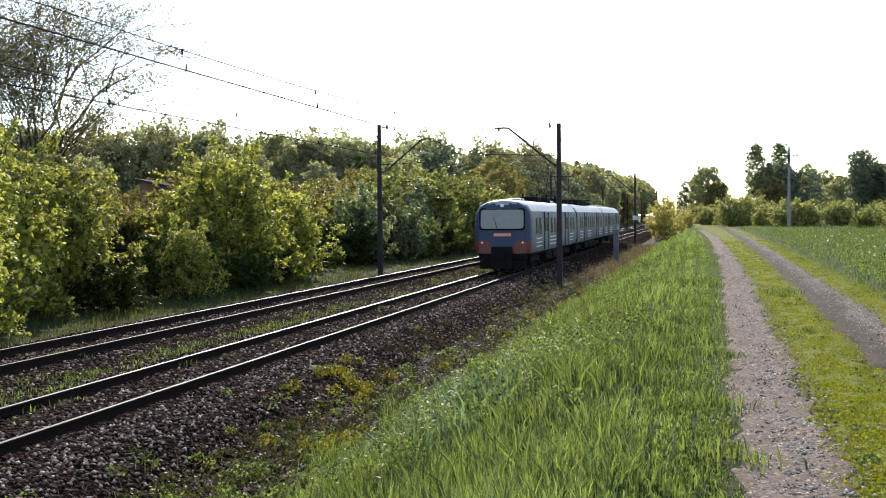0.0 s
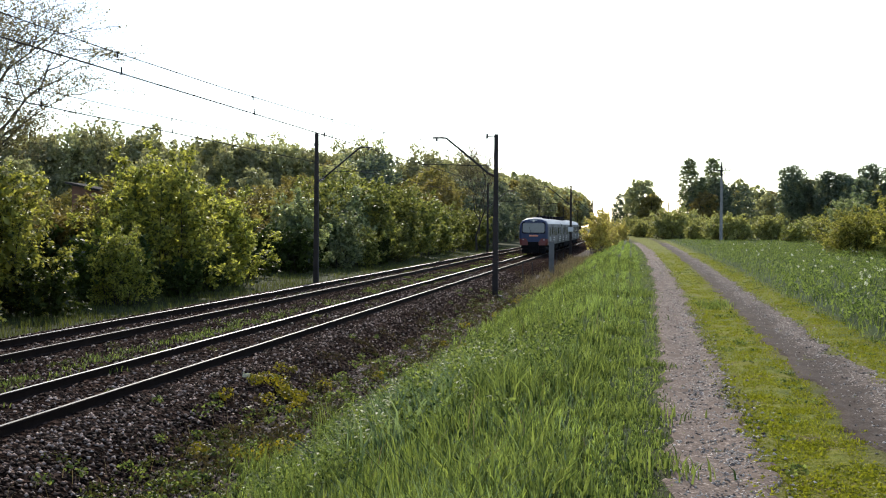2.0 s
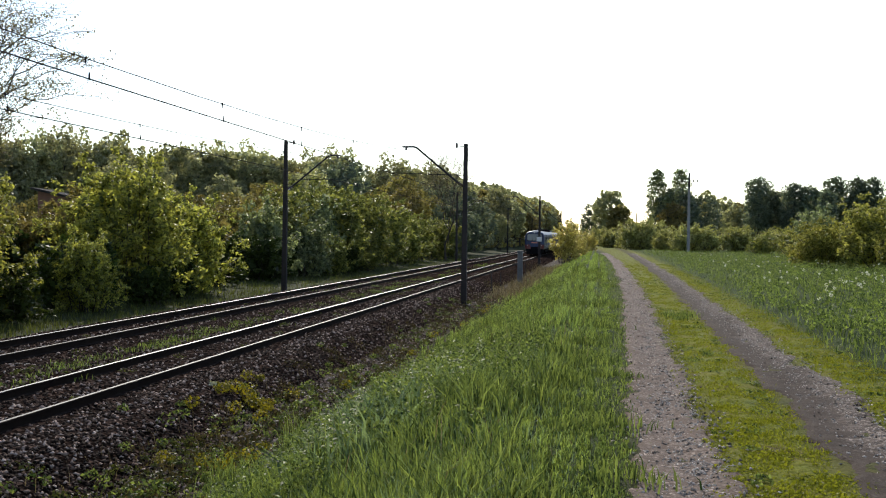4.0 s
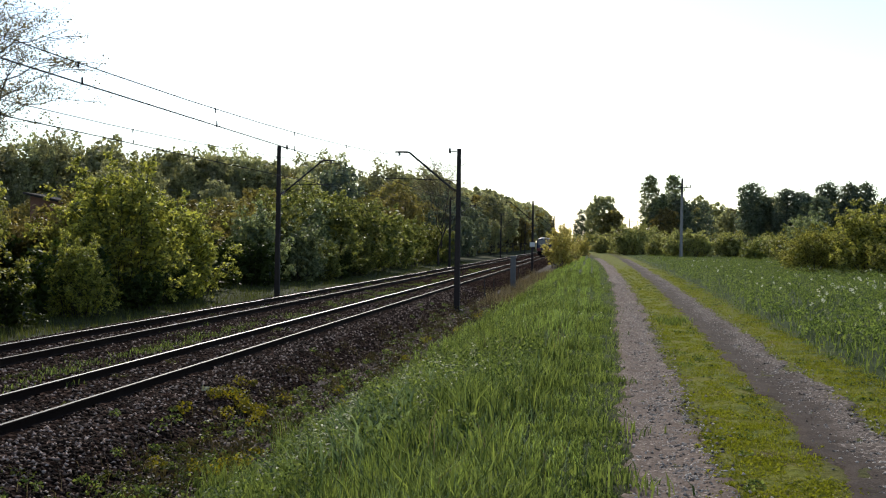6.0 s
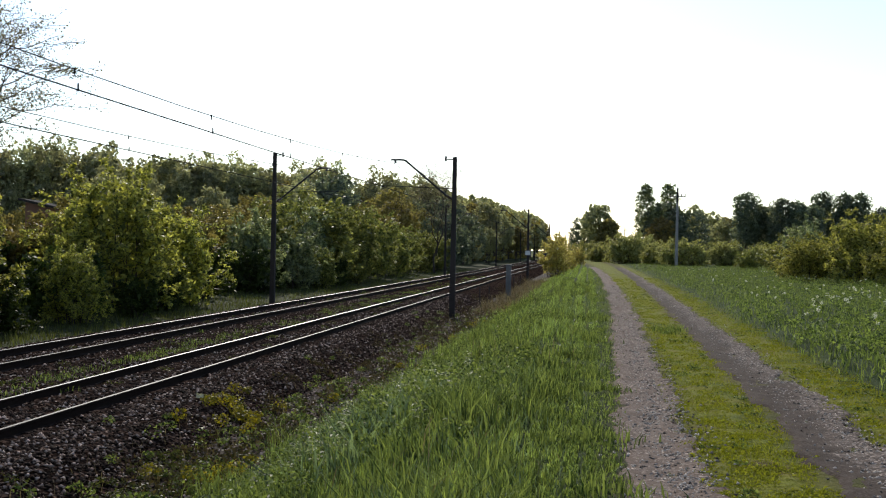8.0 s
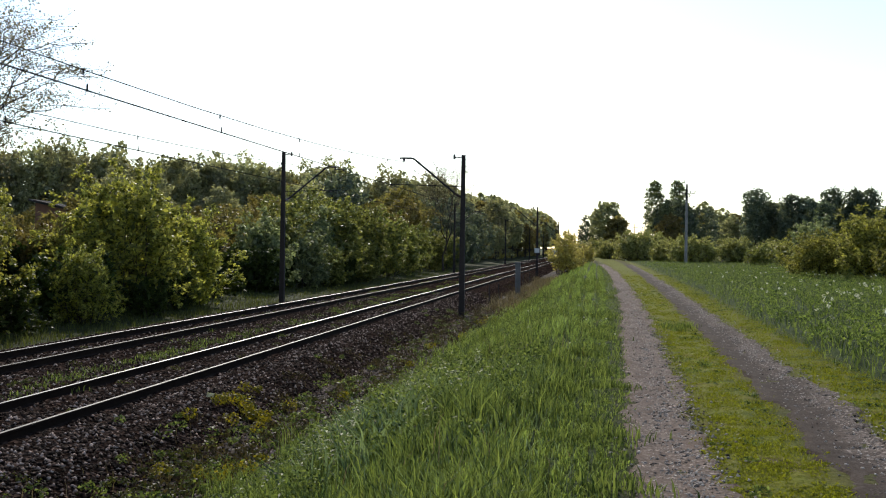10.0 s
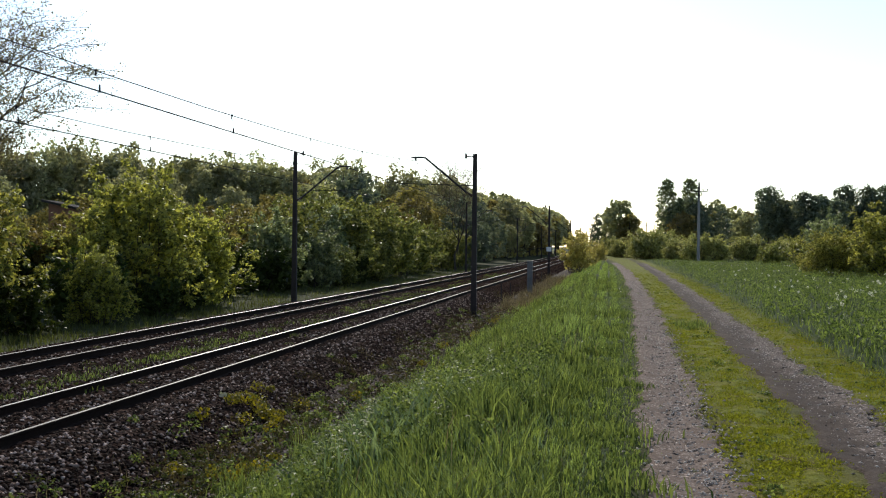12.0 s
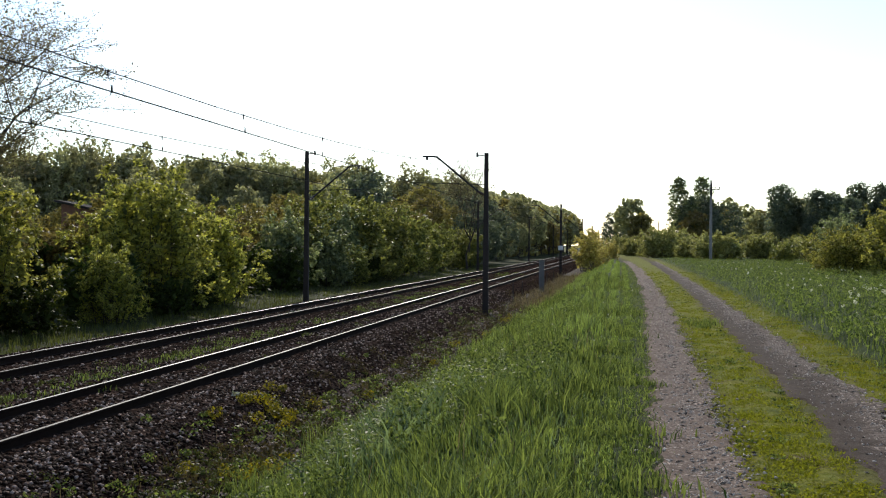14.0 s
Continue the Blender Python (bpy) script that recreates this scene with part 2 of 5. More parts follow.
def thing(name, label, category, m=None, group="", kind=""):
    e = new(name)
    e.empty_display_size = 0.3
    if m is not None:
        e.matrix_basis = m
    return tagged(e, label, category, group, kind)


def box(bm, x0, x1, y0, y1, z0, z1, bevel=0.0):
    r = bmesh.ops.create_cube(bm, size=1.0)
    for v in r["verts"]:
        v.co = Vector((x0 + (v.co.x + 0.5) * (x1 - x0), y0 + (v.co.y + 0.5) * (y1 - y0), z0 + (v.co.z + 0.5) * (z1 - z0)))
    if bevel:
        es = list({e for v in r["verts"] for e in v.link_edges})
        bmesh.ops.bevel(bm, geom=es, offset=bevel, segments=2, affect="EDGES", profile=0.6)
    return bm


def tube(bm, pts, radii, sides=8):
    """A tapered tube along points."""
    rings = []
    pts = [Vector(p) for p in pts]
    for i, p in enumerate(pts):
        d = (pts[min(i + 1, len(pts) - 1)] - pts[max(i - 1, 0)]).normalized()
        a = d.cross(Vector((0.31, 0.95, 0.05)) if abs(d.z) > 0.9 else Vector((0, 0, 1))).normalized()
        q = d.cross(a)
        rings.append([bm.verts.new(p + (a * math.cos(u) + q * math.sin(u)) * radii[i]) for u in (2 * math.pi * k / sides for k in range(sides))])
    for r0, r1 in zip(rings, rings[1:]):
        for k in range(sides):
            bm.faces.new((r0[k], r0[(k + 1) % sides], r1[(k + 1) % sides], r1[k]))
    bm.faces.new(rings[0][::-1])
    bm.faces.new(rings[-1])
    return bm


# ---------------------------------------------------------------- lie of the land
NEAR_X, FAR_X = -8.94, -13.14       # middle of the two tracks


def smooth(a, b, x):
    u = np.clip((x - a) / (b - a), 0, 1)
    return u * u * (3 - 2 * u)


def left_rut(y):
    return 0.42 + 0.023 * y - 0.00018 * y * y


def right_rut(y):
    return 2.02 + 0.0225 * y - 0.0001 * y * y


def land(x, y):
    """Height of the ground."""
    x, y = np.asarray(x, float), np.asarray(y, float)
    edge = -4.35 + 0.35 * np.sin(y * 0.31) * np.exp(-y / 80) + 0.2 * np.sin(y * 0.9 + 1)
    z = -0.55 + 1.55 * smooth(0, 3.7, x - edge) ** 0.9
    z = z + 0.06 * np.sin(x * 1.3 + 0.4 * y) * smooth(-4, -2, x) * (1 - smooth(-0.6, 0, x))
    for c in (left_rut(y), right_rut(y)):
        z = z - 0.05 * np.exp(-((x - c) / 0.33) ** 2) * (y < 140)
    z = z + 0.12 * smooth(3.2, 7, x)
    z = z + 0.25 * smooth(-17, -24, x)
    z = np.where((x < -6.6) & (x > -15.6), z - 0.25, z)
    return z


def ground_sheet():
    xs = np.unique(np.concatenate([np.linspace(-3000, -200, 12), np.linspace(-200, -30, 20), np.linspace(-30, -16, 20), np.linspace(-16, -5, 24),
                                   np.linspace(-5, 4.5, 90), np.linspace(4.5, 30, 50), np.linspace(30, 250, 24), np.linspace(250, 3000, 12)]))
    ys = np.unique(np.concatenate([np.linspace(-1500, -30, 8), np.linspace(-30, 4, 18), np.linspace(4, 40, 110), np.linspace(40, 160, 80),
                                   np.linspace(160, 500, 50), np.linspace(500, 4500, 20)]))
    X, Y = np.meshgrid(xs, ys)
    Z = land(X, Y)
    rng = np.random.default_rng(3)
    near = (abs(X) < 40) & (Y > -20) & (Y < 200)
    Z = Z + near * rng.normal(0, 0.012, X.shape)
    nx, ny = len(xs), len(ys)
    i = (np.arange(ny - 1)[:, None] * nx + np.arange(nx - 1)[None, :]).ravel()
    ob = mesh_part("ground", np.stack([X, Y, Z], -1).reshape(-1, 3), np.stack([i, i + 1, i + nx + 1, i + nx], -1), GROUND, smooth=True)
    edge = -4.35 + 0.35 * np.sin(Y * 0.31) * np.exp(-Y / 80)
    bare = (1 - smooth(edge - 0.3, edge + 0.9, X)) * smooth(-16.6, -15.6, X)
    bare = np.maximum(bare, (1 - smooth(-17.2, -15.8, X)) * smooth(-45, -30, X) * 0.35)
    for c in (left_rut(Y), right_rut(Y)):
        bare = np.maximum(bare, 0.6 * np.exp(-((X - c + 0.05) / 0.48) ** 4))
    a = ob.data.attributes.new("bare", "FLOAT", "POINT")
    a.data.foreach_set("value", bare.ravel().astype(np.float32))
    trod = smooth(-0.5, 0.1, X - left_rut(Y)) * (1 - smooth(0.7, 1.5, X - right_rut(Y)))
    a = ob.data.attributes.new("trodden", "FLOAT", "POINT")
    a.data.foreach_set("value", trod.ravel().astype(np.float32))
    tagged(ob, "green grassy ground with bare dirt beside the railway", "ground", kind="structure")


def rut(name, centre, width, label, seed, material):
    """A worn wheel rut with ragged edges, draped over the ground."""
    rng = np.random.default_rng(seed)
    ys = np.concatenate([np.linspace(-8, 3, 12), np.linspace(3.2, 40, 380), np.linspace(40.3, 125, 260)])
    k = 11
    ragged = lambda: np.convolve(rng.normal(0, 0.12, len(ys)), np.ones(9) / 6.0, "same") + rng.normal(0, 0.018, len(ys)) + 0.03 * np.sin(ys * 0.8 + seed)
    lo, hi = centre(ys) - width / 2 + ragged(), centre(ys) + width / 2 + ragged()
    u = np.linspace(0, 1, k)
    X = lo[:, None] + (hi - lo)[:, None] * u[None, :]
    Y = np.repeat(ys[:, None], k, 1)
    dome = np.where((u > 0) & (u < 1), 0.022, -0.03)
    Z = land(X, Y) + dome[None, :] + rng.normal(0, 0.006, X.shape) * ((u > 0) & (u < 1))
    n = len(ys)
    i = (np.arange(n - 1)[:, None] * k + np.arange(k - 1)[None, :]).ravel()
    ob = mesh_part(name, np.stack([X, Y, Z], -1).reshape(-1, 3), np.stack([i, i + 1, i + k + 1, i + k], -1), material, smooth=True)
    gravel = ob.data.attributes.new("gravel", "FLOAT", "POINT")
    drift = 0.1 * np.sin(ys * 0.7) + 0.08 * np.sin(ys * 1.9 + 1) + rng.normal(0, 0.05, n)
    gravel.data.foreach_set("value", smooth(0.5, 0.78, u[None, :] + drift[:, None]).ravel().astype(np.float32))
    tagged(ob, label, "dirt track", kind="structure")


def bed_height(x):
    """Top of the ballast across both tracks."""
    flat = -0.155 - 0.05 * np.exp(-((x + 11.04) / 0.6) ** 2)
    right = -0.155 - 0.62 * smooth(-7.2, -5.2, x)
    left = -0.155 - 0.6 * (1 - smooth(-16.6, -15.0, x))
    return np.minimum(np.minimum(flat, right), left)


def ballast_bed():
    xs = np.concatenate([np.linspace(-16.8, -14.8, 10), np.linspace(-14.6, -7.4, 34), np.linspace(-7.2, -4.9, 16)])
    ys = np.concatenate([np.linspace(-60, 5, 20), np.linspace(5.3, 60, 180), np.linspace(61, 500, 120), [900, 1500]])
    X, Y = np.meshgrid(xs, ys)
    rng = np.random.default_rng(5)
    Z = bed_height(X) + rng.normal(0, 0.014, X.shape)
    nx, ny = len(xs), len(ys)
    i = (np.arange(ny - 1)[:, None] * nx + np.arange(nx - 1)[None, :]).ravel()
    ob = mesh_part("ballast_bed", np.stack([X, Y, Z], -1).reshape(-1, 3), np.stack([i, i + 1, i + nx + 1, i + nx], -1), BED)
    tagged(ob, "brown crushed stone ballast under the railway tracks", "ballast", kind="structure")


def scatter_blades(name, xyz, height, width, material, label, category, seed, lean=0.35, segments=2):
    """Bent tapered blades of grass on the given feet."""
    rng = np.random.default_rng(seed)
    n = len(xyz)
    h = height * rng.uniform(0.4, 1.35, n)
    w = width * rng.uniform(0.6, 1.3, n)
    a = rng.uniform(0, 2 * np.pi, n)
    side = np.stack([np.cos(a), np.sin(a), np.zeros(n)], -1)
    b = rng.uniform(0, 2 * np.pi, n)
    bend = np.stack([np.cos(b), np.sin(b), np.zeros(n)], -1) * (h * rng.uniform(0.1, 1.0, n) * lean)[:, None]
    up = np.zeros((n, 3))
    up[:, 2] = h
    mid = xyz + up * 0.55 + bend * 0.35
    tip = xyz + up * (1 - 0.25 * rng.uniform(0, 1, n)[:, None] * lean) + bend * 1.25
    s = side * (w / 2)[:, None]
    base = xyz - np.array([0, 0, 0.03])
    V = np.stack([base - s, base + s, mid - s * 0.75, mid + s * 0.75, tip], 1).reshape(-1, 3)
    o = np.arange(n)[:, None] * 5
    F = np.concatenate([o + np.array([0, 1, 3]), o + np.array([0, 3, 2]), o + np.array([2, 3, 4])])
    ob = mesh_part(name, V, F, material)
    return tagged(ob, label, category, kind="stuff")


def scatter_stones(name, xyz, size, material, label, seed, category="stones"):
    rng = np.random.default_rng(seed)
    n = len(xyz)
    d = np.array([[1, 0, 0], [-1, 0, 0], [0, 1, 0], [0, -1, 0], [0, 0, 1], [0, 0, -1]], float)
    V = d[None] * size * rng.uniform(0.5, 1.2, (n, 6, 1)) + rng.normal(0, 0.18, (n, 6, 3)) * size
    a = rng.uniform(0, 6.28, n)
    c, s = np.cos(a), np.sin(a)
    V = np.stack([V[..., 0] * c[:, None] - V[..., 1] * s[:, None], V[..., 0] * s[:, None] + V[..., 1] * c[:, None], V[..., 2] * 0.75], -1)
    V = (V + xyz[:, None, :]).reshape(-1, 3)
    f = np.array([[0, 2, 4], [2, 1, 4], [1, 3, 4], [3, 0, 4], [2, 0, 5], [1, 2, 5], [3, 1, 5], [0, 3, 5]])
    F = (np.arange(n)[:, None, None] * 6 + f[None]).reshape(-1, 3)
    return tagged(mesh_part(name, V, F, material), label, category, kind="stuff")


def spread(rng, n, x0, x1, y0, y1, power=1.0):
    """Feet over a strip, thinning out with distance."""
    u = rng.uniform(0, 1, n)
    y = y0 * (y1 / y0) ** u if power == 1.0 else y0 + (y1 - y0) * u ** power
    return rng.uniform(x0, x1, n), y


# ---------------------------------------------------------------- plants
def leaf_cloud(rng, centres, radii, per, size, squash=0.8, droop=0.0, coarse=False, facing=0.6):
    """Leaf quads in clumps: arrays of corners and faces."""
    c = np.repeat(centres, per, 0)
    r = np.repeat(radii, per)
    n = len(c)
    d = rng.normal(0, 1, (n, 3))
    d /= np.linalg.norm(d, axis=1)[:, None]
    p = c + d * (r * rng.uniform(0.35, 1.0, n) ** 0.6)[:, None] * np.array([1, 1, squash])
    nrm = d * facing + rng.normal(0, 0.7, (n, 3)) + np.array([0, 0, 0.35])
    nrm /= np.linalg.norm(nrm, axis=1)[:, None]
    t = np.cross(nrm, rng.normal(0, 1, (n, 3)) + np.array([0, 0, droop]))
    t /= np.linalg.norm(t, axis=1)[:, None] + 1e-9
    b = np.cross(nrm, t)
    L = (size * rng.uniform(0.6, 1.4, n))[:, None]
    if coarse:
        V = np.stack([p - t * L * 0.55 - b * L * 0.25, p + t * L * 0.55 - b * L * 0.15, p + b * L * 0.6 + t * L * rng.normal(0, 0.3, (n, 1))], 1).reshape(-1, 3)
        return V, np.arange(n)[:, None] * 3 + np.arange(3)[None, :]
    V = np.stack([p - t * L * 0.6, p + b * L * 0.38 + nrm * L * 0.12, p + t * L * 0.6, p - b * L * 0.38 + nrm * L * 0.1], 1).reshape(-1, 3)
    F = np.arange(n)[:, None] * 4 + np.arange(4)[None, :]
    return V, F


def limbs(bm, rng, base, height, spread_r, count, r0, depth=1, lift=0.6, twigs=3):
    """A trunk with limbs and twigs; gives back the twig ends."""
    ends = []
    top = Vector(base) + Vector((rng.normal(0, 0.04) * height, rng.normal(0, 0.04) * height, height))
    base = Vector(base)
    mids = [base.lerp(top, u) + Vector((rng.normal(0, 0.015), rng.normal(0, 0.015), 0)) * height for u in (0.0, 0.25, 0.5, 0.75, 1.0)]
    tube(bm, mids, [r0, r0 * 0.8, r0 * 0.62, r0 * 0.4, r0 * 0.12], 7)
    for i in range(count):
        u = 0.28 + 0.68 * (i + rng.uniform(0, 1)) / count
        s = base.lerp(top, u)
        a = i * 2.4 + rng.uniform(-0.5, 0.5)
        ln = spread_r * (1.15 - 0.6 * u) * rng.uniform(0.7, 1.2)
        e = s + Vector((math.cos(a) * ln, math.sin(a) * ln, ln * lift * rng.uniform(0.5, 1.4)))
        m = s.lerp(e, 0.5) + Vector((0, 0, -0.08 * ln))
        rr = r0 * (1 - u * 0.75) * 0.42
        tube(bm, [s, m, e], [rr, rr * 0.65, rr * 0.15], 5)
        ends.append(e)
        for _ in range(twigs * depth):
            v = rng.uniform(0.35, 0.95)
            q = s.lerp(e, v)
            w = q + Vector((rng.normal(0, 0.35), rng.normal(0, 0.35), rng.uniform(0.1, 0.7))) * ln * 0.6
            tube(bm, [q, q.lerp(w, 0.5) + Vector((0, 0, 0.04 * ln)), w], [rr * 0.4, rr * 0.25, rr * 0.08], 4)
            ends.append(w)
    return ends


def plant(name, label, category, m, seed, height, rx, ry, material, clumps, per, size, clump_r, low=0.12, trunk_r=0.12, stems=1, crown="crown", group="", shape=1.0, droop=0.0, coarse=False):
    """A bush or tree: stems with limbs, and a crown of many leaf clumps with an uneven outline."""
    rng = np.random.default_rng(seed)
    e = thing(name, label, category, m, group)
    bm = bmesh.new()
    for s in range(stems):
        off = (0, 0, -0.1) if stems == 1 else (rng.normal(0, 0.3) * rx, rng.normal(0, 0.3) * ry, -0.1)
        limbs(bm, rng, off, height * rng.uniform(0.7, 0.9), min(rx, ry) * 0.8, 6, trunk_r, 1, 0.6, 1)
    part("trunk", bm, BARK, e)
    # rounded lobes over an uneven dome, leaves facing outwards
    count = max(24, int(clumps / 1.2))
    clump_r = clump_r * 0.62
    k = np.arange(count) + 0.5
    up = 1 - 1.55 * k / count
    turn = k * 2.39996 + rng.normal(0, 0.25, count)
    flat = np.sqrt(np.clip(1 - up * up, 0, 1))
    d = np.stack([flat * np.cos(turn), flat * np.sin(turn), up], -1)
    rad = rng.uniform(0.6, 0.84, count) + 0.1 * np.sin(2 * turn + seed) * flat
    cz, hz = height * (low + (1 - low) / 2), height * (1 - low) / 2 - clump_r * 0.5
    zz = np.maximum(cz + d[:, 2] * rad * hz, clump_r * 0.5)
    taper = 1 - (1 - shape) * np.clip((zz - low * height) / ((1 - low) * height), 0, 1)
    P = np.stack([d[:, 0] * rad * rx * taper, d[:, 1] * rad * ry * taper, zz + rng.normal(0, 0.25, count) * clump_r], -1)
    cr = clump_r * rng.uniform(0.7, 1.45, count)
    small = rng.normal(0, 1, (count * 5, 3))
    small /= np.linalg.norm(small, axis=1)[:, None]
    small[:, 2] = np.abs(small[:, 2]) * 0.9
    P = np.concatenate([P, np.repeat(P, 5, 0) + small * np.repeat(cr, 5)[:, None] * 0.85])
    cr = np.concatenate([cr * 0.85, np.repeat(cr, 5) * rng.uniform(0.25, 0.55, count * 5)])
    inner = rng.normal(0, 0.3, (14, 3)) * np.array([rx, ry, hz]) + np.array([0, 0, cz])
    inner[:, 2] = np.maximum(inner[:, 2], clump_r)
    P, cr = np.concatenate([P, inner]), np.concatenate([cr, np.full(14, clump_r * 1.5)])
    each = np.maximum(4, (per * clumps * cr ** 2 / np.sum(cr ** 2)).astype(int))
    V, F = leaf_cloud(rng, P, cr, each, size * 0.9, 0.9, droop, coarse, 0.75)
    V[:, 2] = np.maximum(V[:, 2], 0.02)
    mesh_part(crown, V, F, material, e)
    return e


def bush(name, label, category, m, seed, height, rx, ry, material, stems, shoots, leaves, leaf, group="", reach=0.15, flat=0.35, stem_r=0.035, core=1.0, lowest=0.16, bunch=0.5):
    """A shrub of many arching stems; each carries sprays of leafy shoots, with hollows between and a dense heart."""
    rng = np.random.default_rng(seed)
    e = thing(name, label, category, m, group)
    bm = bmesh.new()
    spots, tops = [], []
    lobes = rng.uniform(0, 6.28, 3)
    height = height * 0.93
    for i in range(stems):
        a = i * 2.39996 + rng.normal(0, 0.2)
        u = lowest + (1 - lowest) * ((i + 0.5) / stems) ** 0.8
        wide = math.sqrt(max(0.2, 1 - max(0, (u - 0.3) / 0.74) ** 3)) * (0.84 + 0.1 * math.sin(2 * a + lobes[0]) + 0.1 * math.sin(3 * a + lobes[1]) + 0.08 * math.sin(5 * a + lobes[2]))
        wide *= rng.uniform(0.6, 1.04) if u > 0.6 else rng.uniform(0.85, 1.06)
        tip = np.array([math.cos(a) * rx * wide, math.sin(a) * ry * wide, height * u * rng.uniform(0.88, 1.0)])
        foot = np.array([tip[0] * 0.3, tip[1] * 0.3, -0.1]) + np.append(rng.normal(0, 0.12, 2) * rx, 0)
        bend = foot + (tip - foot) * np.array([0.35, 0.35, 0.72])
        t = np.linspace(0, 1, 6)[:, None]
        line = foot * (1 - t) ** 2 + bend * 2 * t * (1 - t) + tip * t * t
        tube(bm, [tuple(p) for p in line], [stem_r * (1.05 - 0.9 * q) for q in t[:, 0]], 4)
        knots = np.array([0.42, 0.68, 0.86, 0.98]) + rng.normal(0, 0.05, 4)
        v = np.where(rng.uniform(0, 1, shoots) < bunch, knots[rng.integers(0, 4, shoots)] + rng.normal(0, 0.02, shoots), rng.uniform(0.3, 1.0, shoots))[:, None]
        v = np.minimum(v, 1.0)
        q = foot * (1 - v) ** 2 + bend * 2 * v * (1 - v) + tip * v * v
        way = (tip - foot) / np.linalg.norm(tip - foot)
        out = rng.normal(0, 0.6, (shoots, 3)) + way * 0.25 + np.array([math.cos(a), math.sin(a), 0]) * 0.45 + np.array([0, 0, flat])
        out /= np.linalg.norm(out, axis=1)[:, None]
        ln = height * reach * rng.uniform(0.35, 0.85, (shoots, 1)) * (1.3 - 0.5 * v)
        w = rng.uniform(0.2, 1.05, (shoots, leaves, 1))
        p = q[:, None] + (out * ln)[:, None] * w + rng.normal(0, 0.4, (shoots, leaves, 3)) * leaf
        p[..., 2] -= (w[..., 0] ** 2) * ln * 0.25
        spots.append(p.reshape(-1, 3))
    n = int(core * sum(len(p) for p in spots) * 0.22)
    d = rng.normal(0, 1, (n, 3))
    d /= np.linalg.norm(d, axis=1)[:, None]
    heart = d * (rng.uniform(0.2, 1, n) ** 0.4)[:, None] * np.array([rx * 0.62, ry * 0.62, height * 0.44]) + np.array([0, 0, height * 0.38])
    big = np.concatenate([np.ones(sum(len(p) for p in spots)), np.full(n, 1.9)])
    p = np.concatenate(spots + [heart])
    keep = p[:, 2] > 0.05
    p, big = p[keep], big[keep]
    n = len(p)
    nrm = rng.normal(0, 0.6, (n, 3)) + np.array([0, 0, 0.7])
    nrm /= np.linalg.norm(nrm, axis=1)[:, None]
    along = np.cross(nrm, rng.normal(0, 1, (n, 3)))
    along /= np.linalg.norm(along, axis=1)[:, None] + 1e-9
    side = np.cross(nrm, along)
    L = (leaf * big * rng.uniform(0.6, 1.35, n))[:, None]
    V = np.stack([p - along * L * 0.55, p + side * L * 0.33 + nrm * L * 0.1, p + along * L * 0.6, p - side * L * 0.33 + nrm * L * 0.1], 1).reshape(-1, 3)
    part("branchwork", bm, BARK, e)
    mesh_part("foliage", V, np.arange(len(V)).reshape(-1, 4), material, e)
    return e


def again(ob, x, y, z, turn=0, scale=1.0, tall=None, label=""):
    """Another plant of the same build, larger or smaller."""
    c = copy_thing(ob, pose(x, y, z, 0, 0, turn))
    c.scale = (scale, scale, tall or scale)
    if label:
        tagged(c, label)
    return c


# ---------------------------------------------------------------- structure
ground_sheet()
rut("dirt_rut_1", left_rut, 0.72, "pale grey gravelly wheel rut worn in the grass", 21, PATH_DIRT)
rut("dirt_rut_2", right_rut, 0.86, "brown dusty wheel rut beside the meadow", 22, PATH_SOIL)
ballast_bed()


def rail_profile():
    """Half-metre-scale outline of a rail, foot to head, around x = 0, top at z = 0."""
    half = [(0.0, -0.172), (0.075, -0.172), (0.075, -0.160), (0.012, -0.140), (0.010, -0.050), (0.036, -0.036), (0.036, -0.008), (0.028, 0.0)]
    return half + [(-x, z) for x, z in half[:0:-1]]


def railway_track(xc, z, label):
    e = thing("railway_track", label, "railway track", pose(xc, 0, z), "railway tracks")
    prof = rail_profile()
    for s in (-0.75, 0.75):
        bm = bmesh.new()
        ys = [-60, 0, 20, 60, 150, 400, 1500]
        rings = [[bm.verts.new((s + x, y, zz)) for x, zz in prof] for y in ys]
        n = len(prof)
        for r0, r1 in zip(rings, rings[1:]):
            for k in range(n):
                fc = bm.faces.new((r0[k], r0[(k + 1) % n], r1[(k + 1) % n], r1[k]))
                zs = [v.co.z for v in fc.verts]
                fc.material_index = 1 if min(zs) > -0.001 else 0
        bmesh.ops.recalc_face_normals(bm, faces=bm.faces)
        part("rail", bm, [RAIL_RUST, RAIL_TOP if s < 0 else RAIL_DULL], e, "rusty steel rail with a shiny worn head" if s < 0 else "rusty steel rail with a dull worn head")
    bm = bmesh.new()
    box(bm, -1.25, 1.25, -0.12, 0.12, -0.35, -0.172, 0.02)
    first = part("sleeper", bm, SLEEPER, e)
    for i in range(1, 145):
        c = new("sleeper", first.data)
        c.parent = e
        c.location = (0.02 * math.sin(i * 7.1), 0.62 * i, 0.004 * math.sin(i * 3.3) - z)
    first.location = (0, 0, 0)
    return e


railway_track(NEAR_X, 0.0, "near railway track of shiny rails on grey sleepers in ballast")
railway_track(FAR_X, 0.03, "far railway track of shiny rails with grass between its rails")


